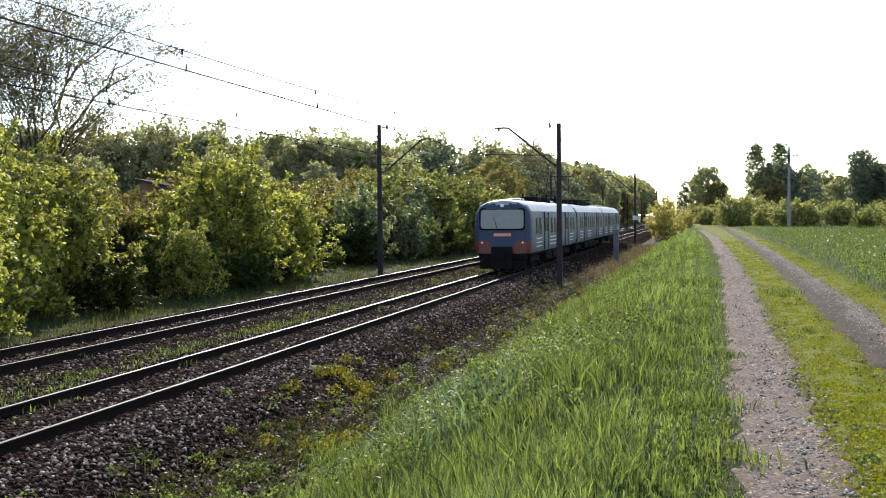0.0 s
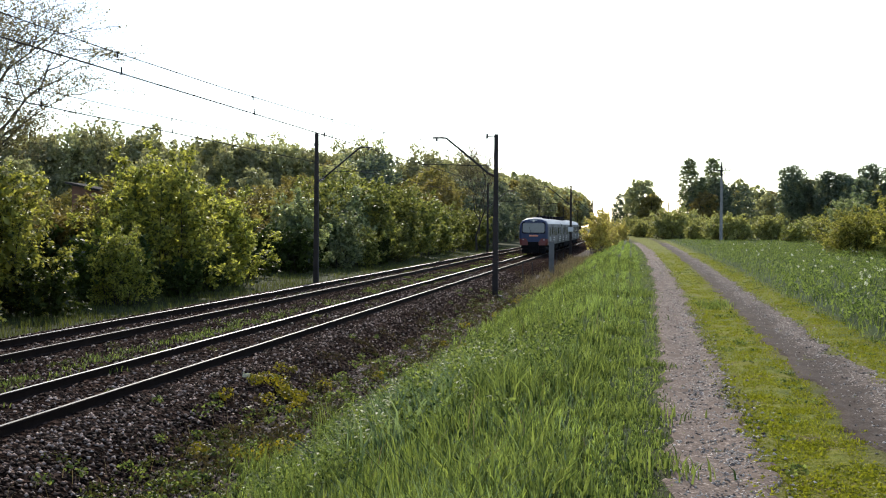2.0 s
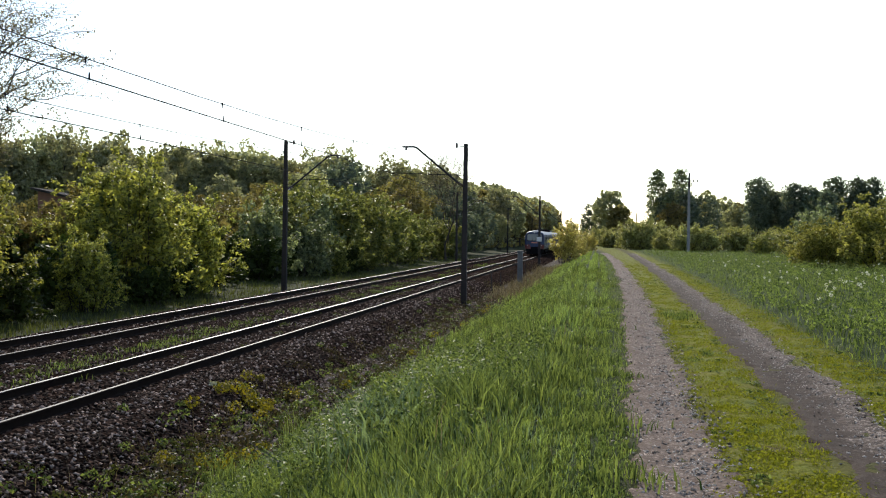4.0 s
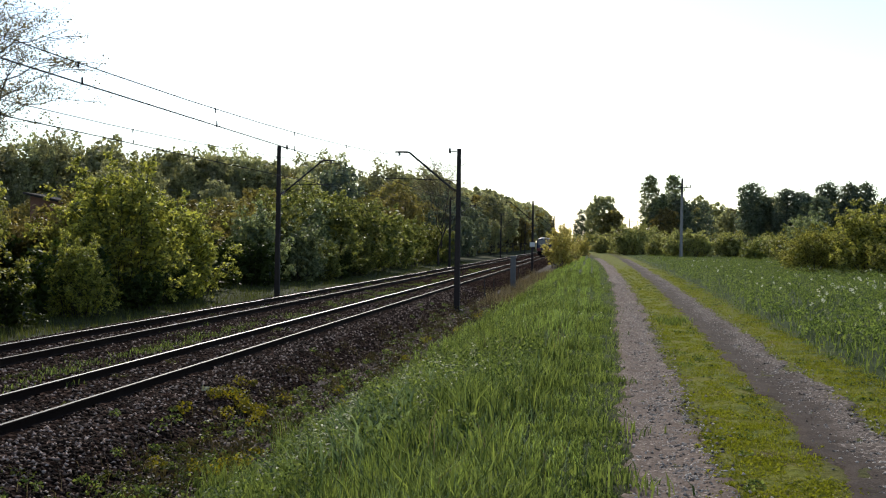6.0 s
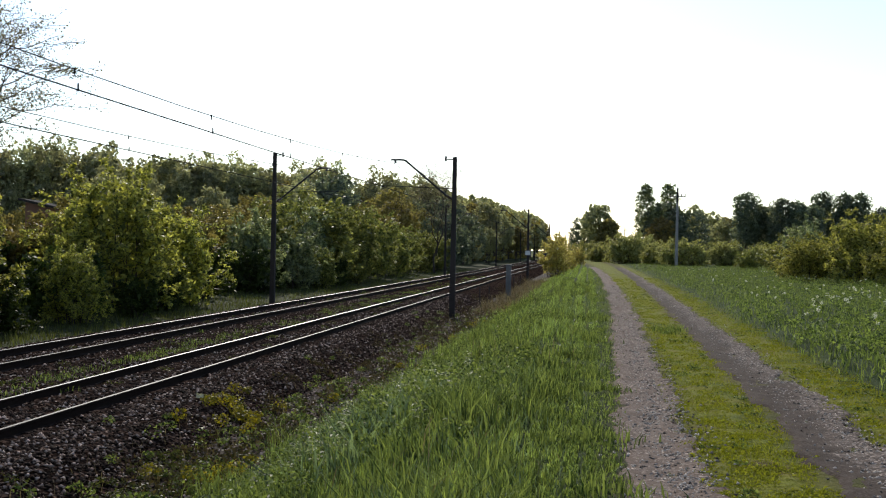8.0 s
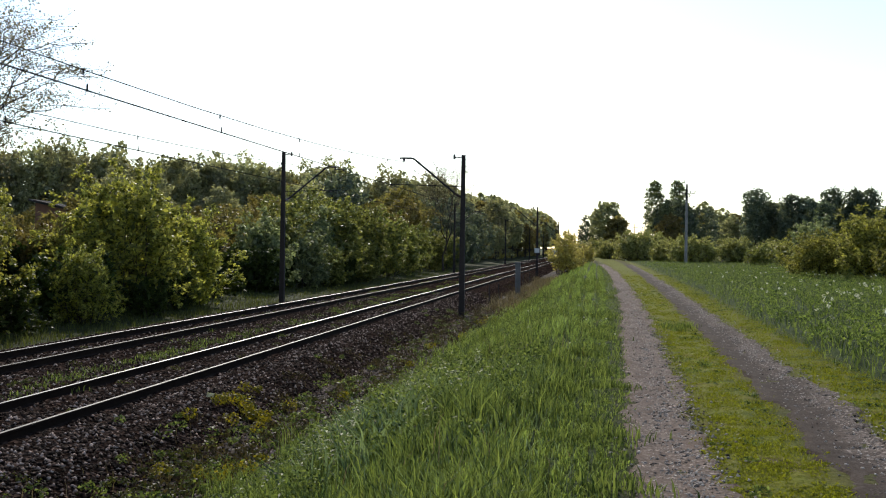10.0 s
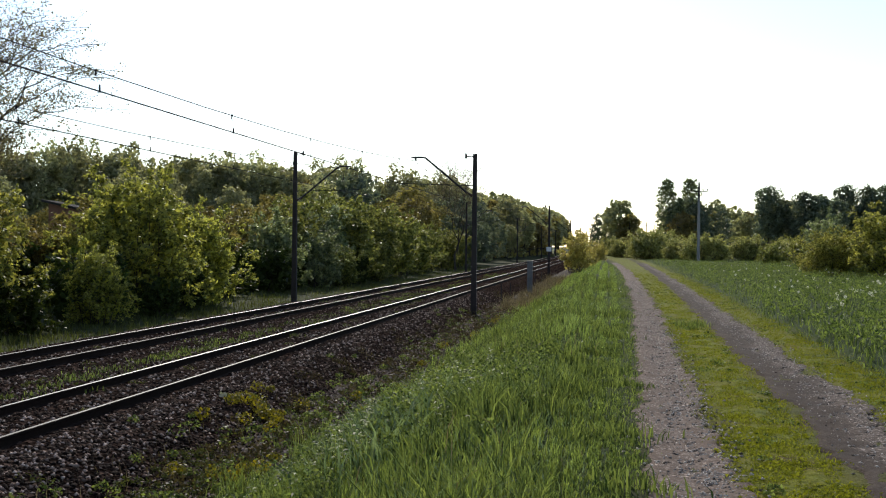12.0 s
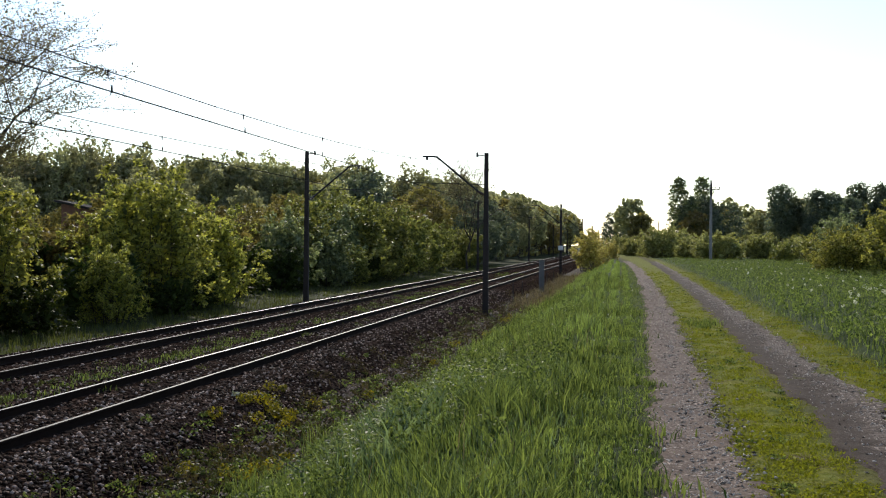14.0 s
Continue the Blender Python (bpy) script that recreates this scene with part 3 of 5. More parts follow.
# ---------------------------------------------------------------- catenary
def mast(x, y, side, height=7.15, plate=False):
    """A dark mast with a raised arm towards its track; side: +1 reaches to +x."""
    z0 = -0.6
    e = thing("catenary_mast", "dark sooty concrete catenary mast with a raised steel arm", "mast", pose(x, y, z0), "catenary masts along the railway")
    h = height - z0
    bm = bmesh.new()
    b0, b1 = 0.13, 0.09
    vs = [[bm.verts.new((sx * b, sy * b * 0.9, z)) for sx, sy in ((-1, -1), (1, -1), (1, 1), (-1, 1))] for b, z in ((b0, -0.4), (b0, 0.0), ((b0 + b1) / 2, h * 0.5), (b1, h))]
    for r0, r1 in zip(vs, vs[1:]):
        for k in range(4):
            bm.faces.new((r0[k], r0[(k + 1) % 4], r1[(k + 1) % 4], r1[k]))
    bm.faces.new(vs[-1])
    bmesh.ops.bevel(bm, geom=[ed for ed in bm.edges if abs(ed.verts[0].co.z - ed.verts[1].co.z) > 0.3], offset=0.025, segments=1, affect="EDGES")
    part("post", bm, CONCRETE_DARK, e)
    bm = bmesh.new()
    box(bm, -0.3, 0.3, -0.3, 0.3, -0.35, 0.12, 0.05)
    part("foundation", bm, CONCRETE_DARK, e)
    za, zt = 5.08 - z0, 6.68 - z0
    bm = bmesh.new()
    tube(bm, [(side * 0.35, 0, za), (side * 2.3, 0, zt), (side * 2.45, 0, zt + 0.02), (side * 2.95, 0, zt + 0.02)], [0.045, 0.045, 0.045, 0.04], 8)
    part("arm", bm, STEEL_DARK, e)
    bm = bmesh.new()
    for k in range(5):
        u = 0.05 + k * 0.07
        tube(bm, [(side * (0.06 + u * 0.85), 0, za - 0.16 + u * 0.42), (side * (0.1 + u * 0.85), 0, za - 0.14 + u * 0.42)], [0.075, 0.05], 10)
    tube(bm, [(side * 0.05, 0, za - 0.17), (side * 0.42, 0, za + 0.05)], [0.03, 0.03], 8)
    part("insulator", bm, CERAMIC, e, "brown ribbed insulator")
    bm = bmesh.new()
    tube(bm, [(side * 0.1, 0, za + 0.33), (side * 3.4, 0, za + 0.42)], [0.022, 0.018], 6)
    tube(bm, [(side * 3.4, 0, za + 0.42), (side * 2.9, 0.0, za + 0.24)], [0.016, 0.012], 6)
    part("steady_arm", bm, STEEL_DARK, e)
    bm = bmesh.new()
    tube(bm, [(side * 0.1, 0, h - 0.12), (side * 0.42, 0, h - 0.1)], [0.025, 0.025], 6)
    tube(bm, [(side * 0.42, 0, h - 0.2), (side * 0.42, 0, h + 0.03)], [0.06, 0.05], 8)
    part("bracket", bm, CERAMIC, e)
    bm = bmesh.new()
    tube(bm, [(side * 2.75, 0, zt), (side * 2.75, 0, zt - 0.14)], [0.05, 0.06], 8)
    part("hanger", bm, CERAMIC, e)
    if plate:
        bm = bmesh.new()
        box(bm, -0.26, 0.26, -0.24, -0.2, 2.75, 3.2, 0.01)
        part("sign_plate", bm, WHITE_SIGN, e, "small white sign plate")
    return e


RIGHT_MASTS = [-14, 52.3, 118.3, 184, 250, 316, 382]
LEFT_MASTS = [-10, 58.3, 131, 205, 279, 352]
for my in RIGHT_MASTS:
    mast(-6.1, my, -1, 6.85, plate=(my == 118.3))
for my in LEFT_MASTS:
    mast(-16.2, my, 1, 7.45 if my < 60 else 7.6)


def wires(xc, masts, label):
    e = thing("overhead_line", label, "overhead wire", pose(xc, 0, 0), "overhead lines")
    mw, cw = bmesh.new(), bmesh.new()
    mes, con = [], []
    for y0, y1 in zip(masts, masts[1:]):
        for k in range(13):
            u = k / 12
            y = y0 + (y1 - y0) * u
            mes.append((0, y, 6.55 - 0.88 * 4 * u * (1 - u)))
            con.append((0.12 * math.cos(y / 22), y, 5.34 - 0.03 * 4 * u * (1 - u)))
    tube(mw, mes, [0.0105] * len(mes), 5)
    tube(cw, con, [0.014] * len(con), 5)
    part("messenger_wire", mw, WIRE, e)
    part("contact_wire", cw, WIRE, e)
    for y0, y1 in zip(masts[:3], masts[1:4]):
        n = 9
        for k in range(n):
            u = (k + 0.5) / n
            y = y0 + (y1 - y0) * u
            bm = bmesh.new()
            zt = 6.55 - 0.88 * 4 * u * (1 - u)
            zb = 5.34 - 0.03 * 4 * u * (1 - u)
            xb = 0.12 * math.cos(y / 22)
            tube(bm, [(0, y, zt), (xb, y, zb)], [0.0035, 0.0035], 4)
            tube(bm, [(0, y, zt + 0.03), (0, y, zt - 0.09)], [0.022, 0.014], 6)
            tube(bm, [(xb, y, zb + 0.12), (xb, y, zb - 0.02)], [0.012, 0.022], 6)
            part("dropper", bm, WIRE, e)
    return e


wires(NEAR_X, RIGHT_MASTS, "dark overhead contact and carrying wire over the near track")
wires(FAR_X, LEFT_MASTS, "dark overhead contact and carrying wire over the far track")


# ---------------------------------------------------------------- train
TRAIN_BLUE = worn("dull blue train paint", (0.024, 0.036, 0.095), (0.016, 0.026, 0.07), 1.5, 0.55, 0, 30, 0.03)
TRAIN_RED = worn("dull red train paint", (0.17, 0.026, 0.024), (0.11, 0.019, 0.018), 1.5, 0.4, 0, 30, 0.03)
TRAIN_GREY = worn("pale blue-grey train paint", (0.11, 0.113, 0.116), (0.078, 0.08, 0.084), 1.2, 0.6, 0, 25, 0.03)
TRAIN_ROOF = worn("pale grey train roof", (0.33, 0.33, 0.34), (0.21, 0.21, 0.22), 1.0, 0.5, 0, 25, 0.05)
TRAIN_STRIPE = plain("white stripe paint", (0.7, 0.72, 0.74), 0.4)
TRAIN_DARK = worn("black underframe", (0.014, 0.013, 0.014), (0.008, 0.008, 0.008), 2, 0.95, 0.0, 30, 0.2)
TRAIN_DARK.node_tree.nodes["Principled BSDF"].inputs["Specular IOR Level"].default_value = 0.05
TRAIN_GLASS = plain("tinted train window", (0.012, 0.014, 0.017), 0.2)
TRAIN_GLASS.node_tree.nodes["Principled BSDF"].inputs["Specular IOR Level"].default_value = 0.1
# the pane's blue-grey base colour stands in for sky reflected in the glass
WINDSCREEN = plain("windscreen with painted reflection", (0.11, 0.125, 0.15), 0.15)
SIGN_AMBER = plain("orange destination board", (0.75, 0.28, 0.16), 0.5)
LAMP_WHITE = plain("lamp lens", (0.7, 0.66, 0.6), 0.15)
PROFILE = [(1.36, 0.92), (1.43, 1.2), (1.44, 1.55), (1.44, 1.9), (1.43, 2.55), (1.37, 2.92), (1.16, 3.22), (0.8, 3.4), (0.4, 3.47), (0.0, 3.5)]
ROOF_FROM = 2.9


def full_profile():
    return PROFILE + [(-x, z) for x, z in PROFILE[-2::-1]]


def shell(name, rings, keep, material, parent, label="", pick=None):
    """Skin between scaled outlines of the car; keep(z) picks the bands."""
    bm = bmesh.new()
    prof = full_profile()
    rows = []
    for y, sx, sz in rings:
        rows.append([bm.verts.new((x * sx, y, 0.92 + (z - 0.92) * sz)) for x, z in prof])
    for r0, r1 in zip(rows, rows[1:]):
        for k in range(len(prof) - 1):
            if keep((prof[k][1] + prof[k + 1][1]) / 2):
                fc = bm.faces.new((r0[k], r0[k + 1], r1[k + 1], r1[k]))
                if pick:
                    fc.material_index = pick(fc.calc_center_median())
    bmesh.ops.delete(bm, geom=[v for v in bm.verts if not v.link_faces], context="VERTS")
    bmesh.ops.recalc_face_normals(bm, faces=bm.faces)
    return part(name, bm, material, parent, label, smooth=True)


def rounded_panel(name, w, z0, z1, y, r, material, parent, label="", x0=0.0, thick=0.04, lean=0.0, bow=0.0):
    """An upright rounded panel facing -y, leaning and bowed a little."""
    bm = bmesh.new()
    pts = []
    for cx, cz, a0 in ((w / 2 - r, z1 - r, 0), (-w / 2 + r, z1 - r, 90), (-w / 2 + r, z0 + r, 180), (w / 2 - r, z0 + r, 270)):
        for k in range(5):
            a = radians(a0 + 22.5 * k)
            pts.append((cx + r * math.cos(a), cz + r * math.sin(a)))
    def at(px, pz, dy):
        return (x0 + px, y + dy + lean * (pz - z0) + bow * px * px, pz)
    f0 = [bm.verts.new(at(px, pz, 0)) for px, pz in pts]
    f1 = [bm.verts.new(at(px, pz, thick)) for px, pz in pts]
    c = bm.verts.new(at(0, (z0 + z1) / 2, 0))
    for k in range(len(pts)):
        j = (k + 1) % len(pts)
        bm.faces.new((f0[k], c, f0[j]))
        bm.faces.new((f0[k], f0[j], f1[j], f1[k]))
    bmesh.ops.recalc_face_normals(bm, faces=bm.faces)
    return part(name, bm, material, parent, label)


def side_panel(name, side, y0, y1, z0, z1, material, parent, proud=0.012, label=""):
    bm = bmesh.new()
    x = side * 1.432
    box(bm, min(x, x + side * proud), max(x, x + side * proud), y0, y1, z0, z1, 0.004)
    return part(name, bm, material, parent, label)


def car(parent, y0, length, cab, panto):
    """One carriage of the train from y0 on; cab: -1 at its rear end, +1 at its front, 0 none."""
    body = shell("car_body", [(y0 + (0.75 if cab < 0 else 0.12), 1, 1), (y0 + length / 2, 1, 1), (y0 + length - (0.75 if cab > 0 else 0.12), 1, 1)],
                 lambda z: z < ROOF_FROM, TRAIN_GREY, parent, "pale blue-grey painted car body")
    shell("roof", [(y0 + (0.75 if cab < 0 else 0.12), 1, 1), (y0 + length - (0.75 if cab > 0 else 0.12), 1, 1)], lambda z: z > ROOF_FROM, TRAIN_ROOF, parent, "pale grey roof")
    for yy in ((y0 + 0.13, y0 + length - 0.13) if cab == 0 else ((y0 + length - 0.13,) if cab < 0 else (y0 + 0.13,))):
        bm = bmesh.new()
        box(bm, -1.2, 1.2, yy - 0.28, yy + 0.28, 1.0, 3.2, 0.05)
        part("gangway", bm, TRAIN_DARK, parent)
    for side in (-1, 1):
        for fr in (0.27, 0.72):
            yd = y0 + length * fr
            door = side_panel("door", side, yd - 0.68, yd + 0.68, 0.98, 2.86, TRAIN_GREY, body, 0.010)
            for k in (-1, 1):
                side_panel("door_window", side, yd + k * 0.3 - 0.16, yd + k * 0.3 + 0.16, 1.9, 2.6, TRAIN_GLASS, door, 0.022)
            side_panel("door_gap", side, yd - 0.95, yd - 0.6, 0.98, 2.9, TRAIN_DARK, door, 0.016)
            side_panel("door_gap", side, yd + 0.62, yd + 0.9, 0.98, 2.9, TRAIN_DARK, door, 0.016)
        for fr in (0.1, 0.16, 0.38, 0.45, 0.52, 0.59, 0.84, 0.91):
            yw = y0 + length * fr
            win = side_panel("window", side, yw - 0.42, yw + 0.42, 1.8, 2.6, TRAIN_GLASS, body, 0.014, "dark tinted side window")
            side_panel("window_bar", side, yw - 0.05, yw + 0.05, 1.8, 2.6, TRAIN_GREY, win, 0.022)
            side_panel("vent_pane", side, yw + 0.1, yw + 0.36, 2.3, 2.57, TRAIN_GREY, win, 0.02)
        for zz in (1.18, 1.37, 1.56):
            for a, q in ((0.09, 0.19), (0.34, 0.47), (0.8, 0.9)):
                side_panel("stripe", side, y0 + length * a, y0 + length * q, zz, zz + 0.05, TRAIN_STRIPE, body, 0.010)
    bm = bmesh.new()
    box(bm, -1.2, 1.2, y0 + 0.6, y0 + length - 0.6, 0.78, 0.95, 0.03)
    for a, q in ((0.33, 0.44), (0.47, 0.62), (0.64, 0.7)):
        box(bm, -1.25, 1.25, y0 + length * a, y0 + length * q, 0.38, 0.82, 0.04)
    part("underframe", bm, TRAIN_DARK, parent)
    for fr in (0.16, 0.84):
        yb = y0 + length * fr
        bm = bmesh.new()
        for s in (-1, 1):
            box(bm, s * 1.05 - 0.09, s * 1.05 + 0.09, yb - 1.7, yb + 1.7, 0.42, 0.68, 0.04)
        box(bm, -1.0, 1.0, yb - 0.3, yb + 0.3, 0.45, 0.75, 0.03)
        bogie = part("bogie", bm, TRAIN_DARK, parent)
        for dy in (-1.25, 1.25):
            bm = bmesh.new()
            for s in (-0.75, 0.75):
                tube(bm, [(s - 0.06, yb + dy, 0.47), (s + 0.06, yb + dy, 0.47)], [0.47, 0.46], 24)
            tube(bm, [(-0.75, yb + dy, 0.47), (0.75, yb + dy, 0.47)], [0.08, 0.08], 10)
            part("wheelset", bm, TRAIN_DARK, bogie)
    for k, fr in enumerate((0.2, 0.5, 0.8)):
        if panto and k == 1:
            continue
        bm = bmesh.new()
        box(bm, -0.4, 0.4, y0 + length * fr - 0.5, y0 + length * fr + 0.5, 3.42, 3.58, 0.05)
        part("roof_vent", bm, TRAIN_ROOF if not panto else TRAIN_DARK, parent)
    if panto:
        for yp, s in ((y0 + 3.2, 1), (y0 + length - 5.5, -1)):
            bm = bmesh.new()
            box(bm, -0.75, 0.75, yp - 0.8, yp + 0.8, 3.55, 3.63, 0.01)
            for q in (-0.6, 0.6):
                for w in (-0.7, 0.7):
                    tube(bm, [(q, yp + w, 3.45), (q, yp + w, 3.58)], [0.05, 0.05], 8)
            up = 1.7 if s > 0 else 0.22
            for q in (-0.5, 0.5):
                tube(bm, [(q, yp - 0.7 * s, 3.62), (q * 0.8, yp + 0.9 * s, 3.62 + up * 0.48), (q, yp, 3.62 + up)], [0.03, 0.025, 0.02], 6)
            tube(bm, [(-0.85, yp, 3.60 + up), (-0.6, yp, 3.66 + up), (0.6, yp, 3.66 + up), (0.85, yp, 3.60 + up)], [0.03] * 4, 6)
            part("pantograph", bm, TRAIN_DARK, parent, "dark pantograph on insulators")
        for yr in (0.36, 0.44, 0.52, 0.6):
            bm = bmesh.new()
            box(bm, -0.7, 0.7, y0 + length * yr - 0.6, y0 + length * yr + 0.6, 3.42, 3.85, 0.05)
            part("roof_box", bm, TRAIN_DARK, parent)


def cab_face(parent, y, way):
    """The blunt driver's end. way: -1 faces -y."""
    e = new("cab")
    e.parent = parent
    e.matrix_basis = pose(0, y, 0, 0, 0, 0 if way < 0 else 180)
    rings = [(0.0, 0.80, 0.90), (0.02, 0.88, 0.94), (0.10, 0.945, 0.972), (0.28, 0.985, 0.99), (0.76, 1.0, 1.0)]
    shell("cab_shell", rings, lambda z: True, [TRAIN_BLUE, TRAIN_RED, TRAIN_GREY, TRAIN_ROOF], e, "blue cab end with a red lower band",
          lambda c: 3 if c.z > 3.25 else 2 if c.y > 0.5 and c.z > 1.3 else 1 if c.z < 1.55 else 0)
    bm = bmesh.new()
    lev = PROFILE
    rows = [[bm.verts.new((s * x * 0.80, 0.0, 0.92 + (z - 0.92) * 0.90)) for s in (-1, -0.5, 0, 0.5, 1)] if x > 0 else [bm.verts.new((0, 0, 0.92 + (z - 0.92) * 0.90))] for x, z in lev]
    for r0, r1 in zip(rows, rows[1:]):
        for k in range(4):
            fc = bm.faces.new((r0[k], r0[k + 1], r1[k + 1], r1[k])) if len(r1) > 1 else bm.faces.new((r0[k], r0[k + 1], r1[0]))
            fc.material_index = 1 if fc.calc_center_median().z < 1.45 else 0
    bmesh.ops.recalc_face_normals(bm, faces=bm.faces)
    part("front_sheet", bm, [TRAIN_BLUE, TRAIN_RED], e)
    rounded_panel("screen_surround", 2.3, 2.02, 3.08, -0.03, 0.16, TRAIN_DARK, e, "black windscreen surround", lean=0.03)
    scr = rounded_panel("windscreen", 2.14, 2.1, 3.0, -0.06, 0.14, WINDSCREEN, e, "windscreen with a pale reflection put into its colour", lean=0.03)
    bm = bmesh.new()
    tube(bm, [(-0.25, -0.09, 2.12), (-0.42, -0.07, 2.62)], [0.015, 0.01], 5)
    part("wiper", bm, TRAIN_DARK, scr)
    rounded_panel("nose_panel", 1.25, 1.2, 1.72, -0.012, 0.25, TRAIN_BLUE, e, "blue panel dipping into the red band")
    rounded_panel("destination_board", 0.86, 1.74, 1.88, -0.03, 0.03, SIGN_AMBER, e, "orange destination board")
    rounded_panel("head_lamp", 0.2, 3.13, 3.28, -0.02, 0.07, LAMP_WHITE, e, "round top lamp")
    for s in (-1, 1):
        lamp = rounded_panel("lamp_cluster", 0.42, 1.28, 1.56, -0.02, 0.08, TRAIN_RED, e, "red lamp housing", x0=s * 0.95, bow=0.1)
        rounded_panel("lamp_lens", 0.11, 1.38, 1.49, -0.05, 0.06, LAMP_WHITE, lamp, x0=s * 1.02)
    bm = bmesh.new()
    box(bm, -1.2, 1.2, 0.05, 0.5, 0.62, 0.95, 0.06)
    part("buffer_beam", bm, TRAIN_DARK, e, "black beam under the cab")
    bm = bmesh.new()
    box(bm, -0.5, 0.5, -0.45, 0.4, 0.2, 1.25, 0.06)
    tube(bm, [(0, -0.75, 0.95), (0, -0.1, 0.95)], [0.22, 0.18], 12)
    part("coupler", bm, TRAIN_DARK, e, "black automatic coupler and hoses")
    bm = bmesh.new()
    box(bm, -1.15, 1.15, 0.05, 0.25, 0.18, 0.6, 0.03)
    part("rail_guard", bm, TRAIN_DARK, e)
    return e


train = thing("passenger_train", "blue, red and pale grey three-car electric passenger train", "train", pose(NEAR_X, 54.1, 0))
car(train, 0.0, 21.0, -1, False)
for ry in (9.2, 13.4, 17.6):
    gear = bmesh.new()
    box(gear, -0.55, 0.55, ry - 0.7, ry + 0.7, 3.44, 3.74, 0.04)
    for gx in (-0.4, 0.4):
        tube(gear, [(gx, ry, 3.7), (gx, ry, 3.92)], [0.06, 0.05], 8)
    part("roof_gear", gear, TRAIN_DARK, train, "dark electrical gear on the roof")
car(train, 21.3, 21.6, 0, True)
car(train, 43.2, 21.0, 1, False)
cab_face(train, 0.0, -1)
cab_face(train, 64.2, 1)
train.scale = (0.95, 1.0, 0.99)


# ---------------------------------------------------------------- trackside things
CONCRETE_OLD = worn("old grey concrete", (0.15, 0.148, 0.15), (0.09, 0.088, 0.09), 1.5, 0.9, 0, 40, 0.25)


def concrete_post(x, y, z):
    e = thing("kilometre_post", "pale grey square concrete marker post beside the track", "post", pose(x, y, z))
    bm = bmesh.new()
    box(bm, -0.17, 0.17, -0.12, 0.12, -0.2, 2.1, 0.02)
    part("shaft", bm, CONCRETE_OLD, e)
    bm = bmesh.new()
    box(bm, -0.2, 0.2, -0.15, 0.15, 2.1, 2.2, 0.03)
    part("cap", bm, CONCRETE_OLD, e)


concrete_post(-5.2, 76.6, -0.5)


def stake(x, y, h):
    e = thing("marker_stake", "thin dark leaning stake beside the rails", "stake", pose(x, y, -0.75, 3, -2, 0), "marker stakes")
    bm = bmesh.new()
    tube(bm, [(0, 0, -0.1), (0.01, 0, h * 0.6), (0.03, 0.02, h)], [0.035, 0.03, 0.028], 6)
    part("shaft", bm, STEEL_DARK, e)


for sx, sy, sh in ((-5.9, 64.0, 1.45), (-5.9, 70.0, 1.2), (-5.8, 92, 1.3), (-5.8, 101, 1.2)):
    stake(sx, sy, sh)


def utility_pole(x, y, h, label):
    z = float(land(x, y))
    e = thing("utility_pole", label, "utility pole", pose(x, y, z), "utility poles along the path")
    bm = bmesh.new()
    tube(bm, [(0, 0, -0.3), (0, 0, h * 0.5), (0, 0, h * 0.8)], [0.19, 0.165, 0.14], 10)
    part("shaft", bm, CONCRETE, e)
    bm = bmesh.new()
    tube(bm, [(0, 0, h * 0.78), (0, 0, h)], [0.14, 0.1], 10)
    part("top_section", bm, STEEL_DARK, e)
    bm = bmesh.new()
    box(bm, -0.9, 1.0, -0.05, 0.05, h * 0.88, h * 0.88 + 0.1, 0.01)
    part("crossarm", bm, STEEL_DARK, e)
    for q in (-0.85, 0.45, 0.95):
        bm = bmesh.new()
        tube(bm, [(q, 0, h * 0.88 + 0.1), (q, 0, h * 0.88 + 0.22), (q, 0, h * 0.88 + 0.36)], [0.03, 0.075, 0.05], 8)
        part("insulator", bm, CERAMIC, e)


utility_pole(10.4, 139, 9.3, "pale concrete utility pole with a short crossarm in the meadow")
utility_pole(10.0, 205, 7.8, "far utility pole beside the path")
utility_pole(9.0, 290, 7.8, "far utility pole beside the path")


def pole_wire():
    e = thing("power_cable", "thin sagging cable between the utility poles", "cable")
    for za, xa, dx in ((7.6, 10.3, 0), (9.2, 10.9, 0.6)):
        bm = bmesh.new()
        pts = [(xa + (9.9 + dx - xa) * u, 139 + 66 * u, za + (7.6 - za) * u - 2.2 * 4 * u * (1 - u) * 0.6) for u in (k / 14 for k in range(15))]
        tube(bm, pts, [0.022] * 15, 5)
        part("strand", bm, WIRE, e)


pole_wire()


def shed():
    """An old building of which only the roof shows over the bushes."""
    e = thing("old_shed", "old brick shed with a dark felt roof behind bushes", "shed", pose(-29.3, 61, -0.35, 0, 0, 8))
    bm = bmesh.new()
    v = [bm.verts.new((x, y, z)) for y in (-1.4, 1.4) for x, z in ((-1.3, 0), (1.3, 0), (1.3, 4.55), (-1.3, 5.1))]
    for f in ((0, 1, 2, 3), (7, 6, 5, 4), (0, 4, 5, 1), (1, 5, 6, 2), (3, 7, 4, 0)):
        bm.faces.new([v[k] for k in f])
    part("wall", bm, BRICK_WALL, e)
    bm = bmesh.new()
    v = [bm.verts.new((x, y, z + d)) for d in (0, 0.12) for y in (-1.7, 1.7) for x, z in ((-1.6, 5.18), (1.6, 4.5))]
    for f in ((0, 2, 3, 1), (4, 5, 7, 6), (0, 1, 5, 4), (1, 3, 7, 5), (3, 2, 6, 7), (2, 0, 4, 6)):
        bm.faces.new([v[k] for k in f])
    part("roof", bm, ROOF_GREY, e, "dark grey felt roof")
    bm = bmesh.new()
    box(bm, -0.4, 0.4, -1.45, -1.38, 2.6, 3.5, 0.01)
    part("window", bm, TRAIN_GLASS, e)


shed()


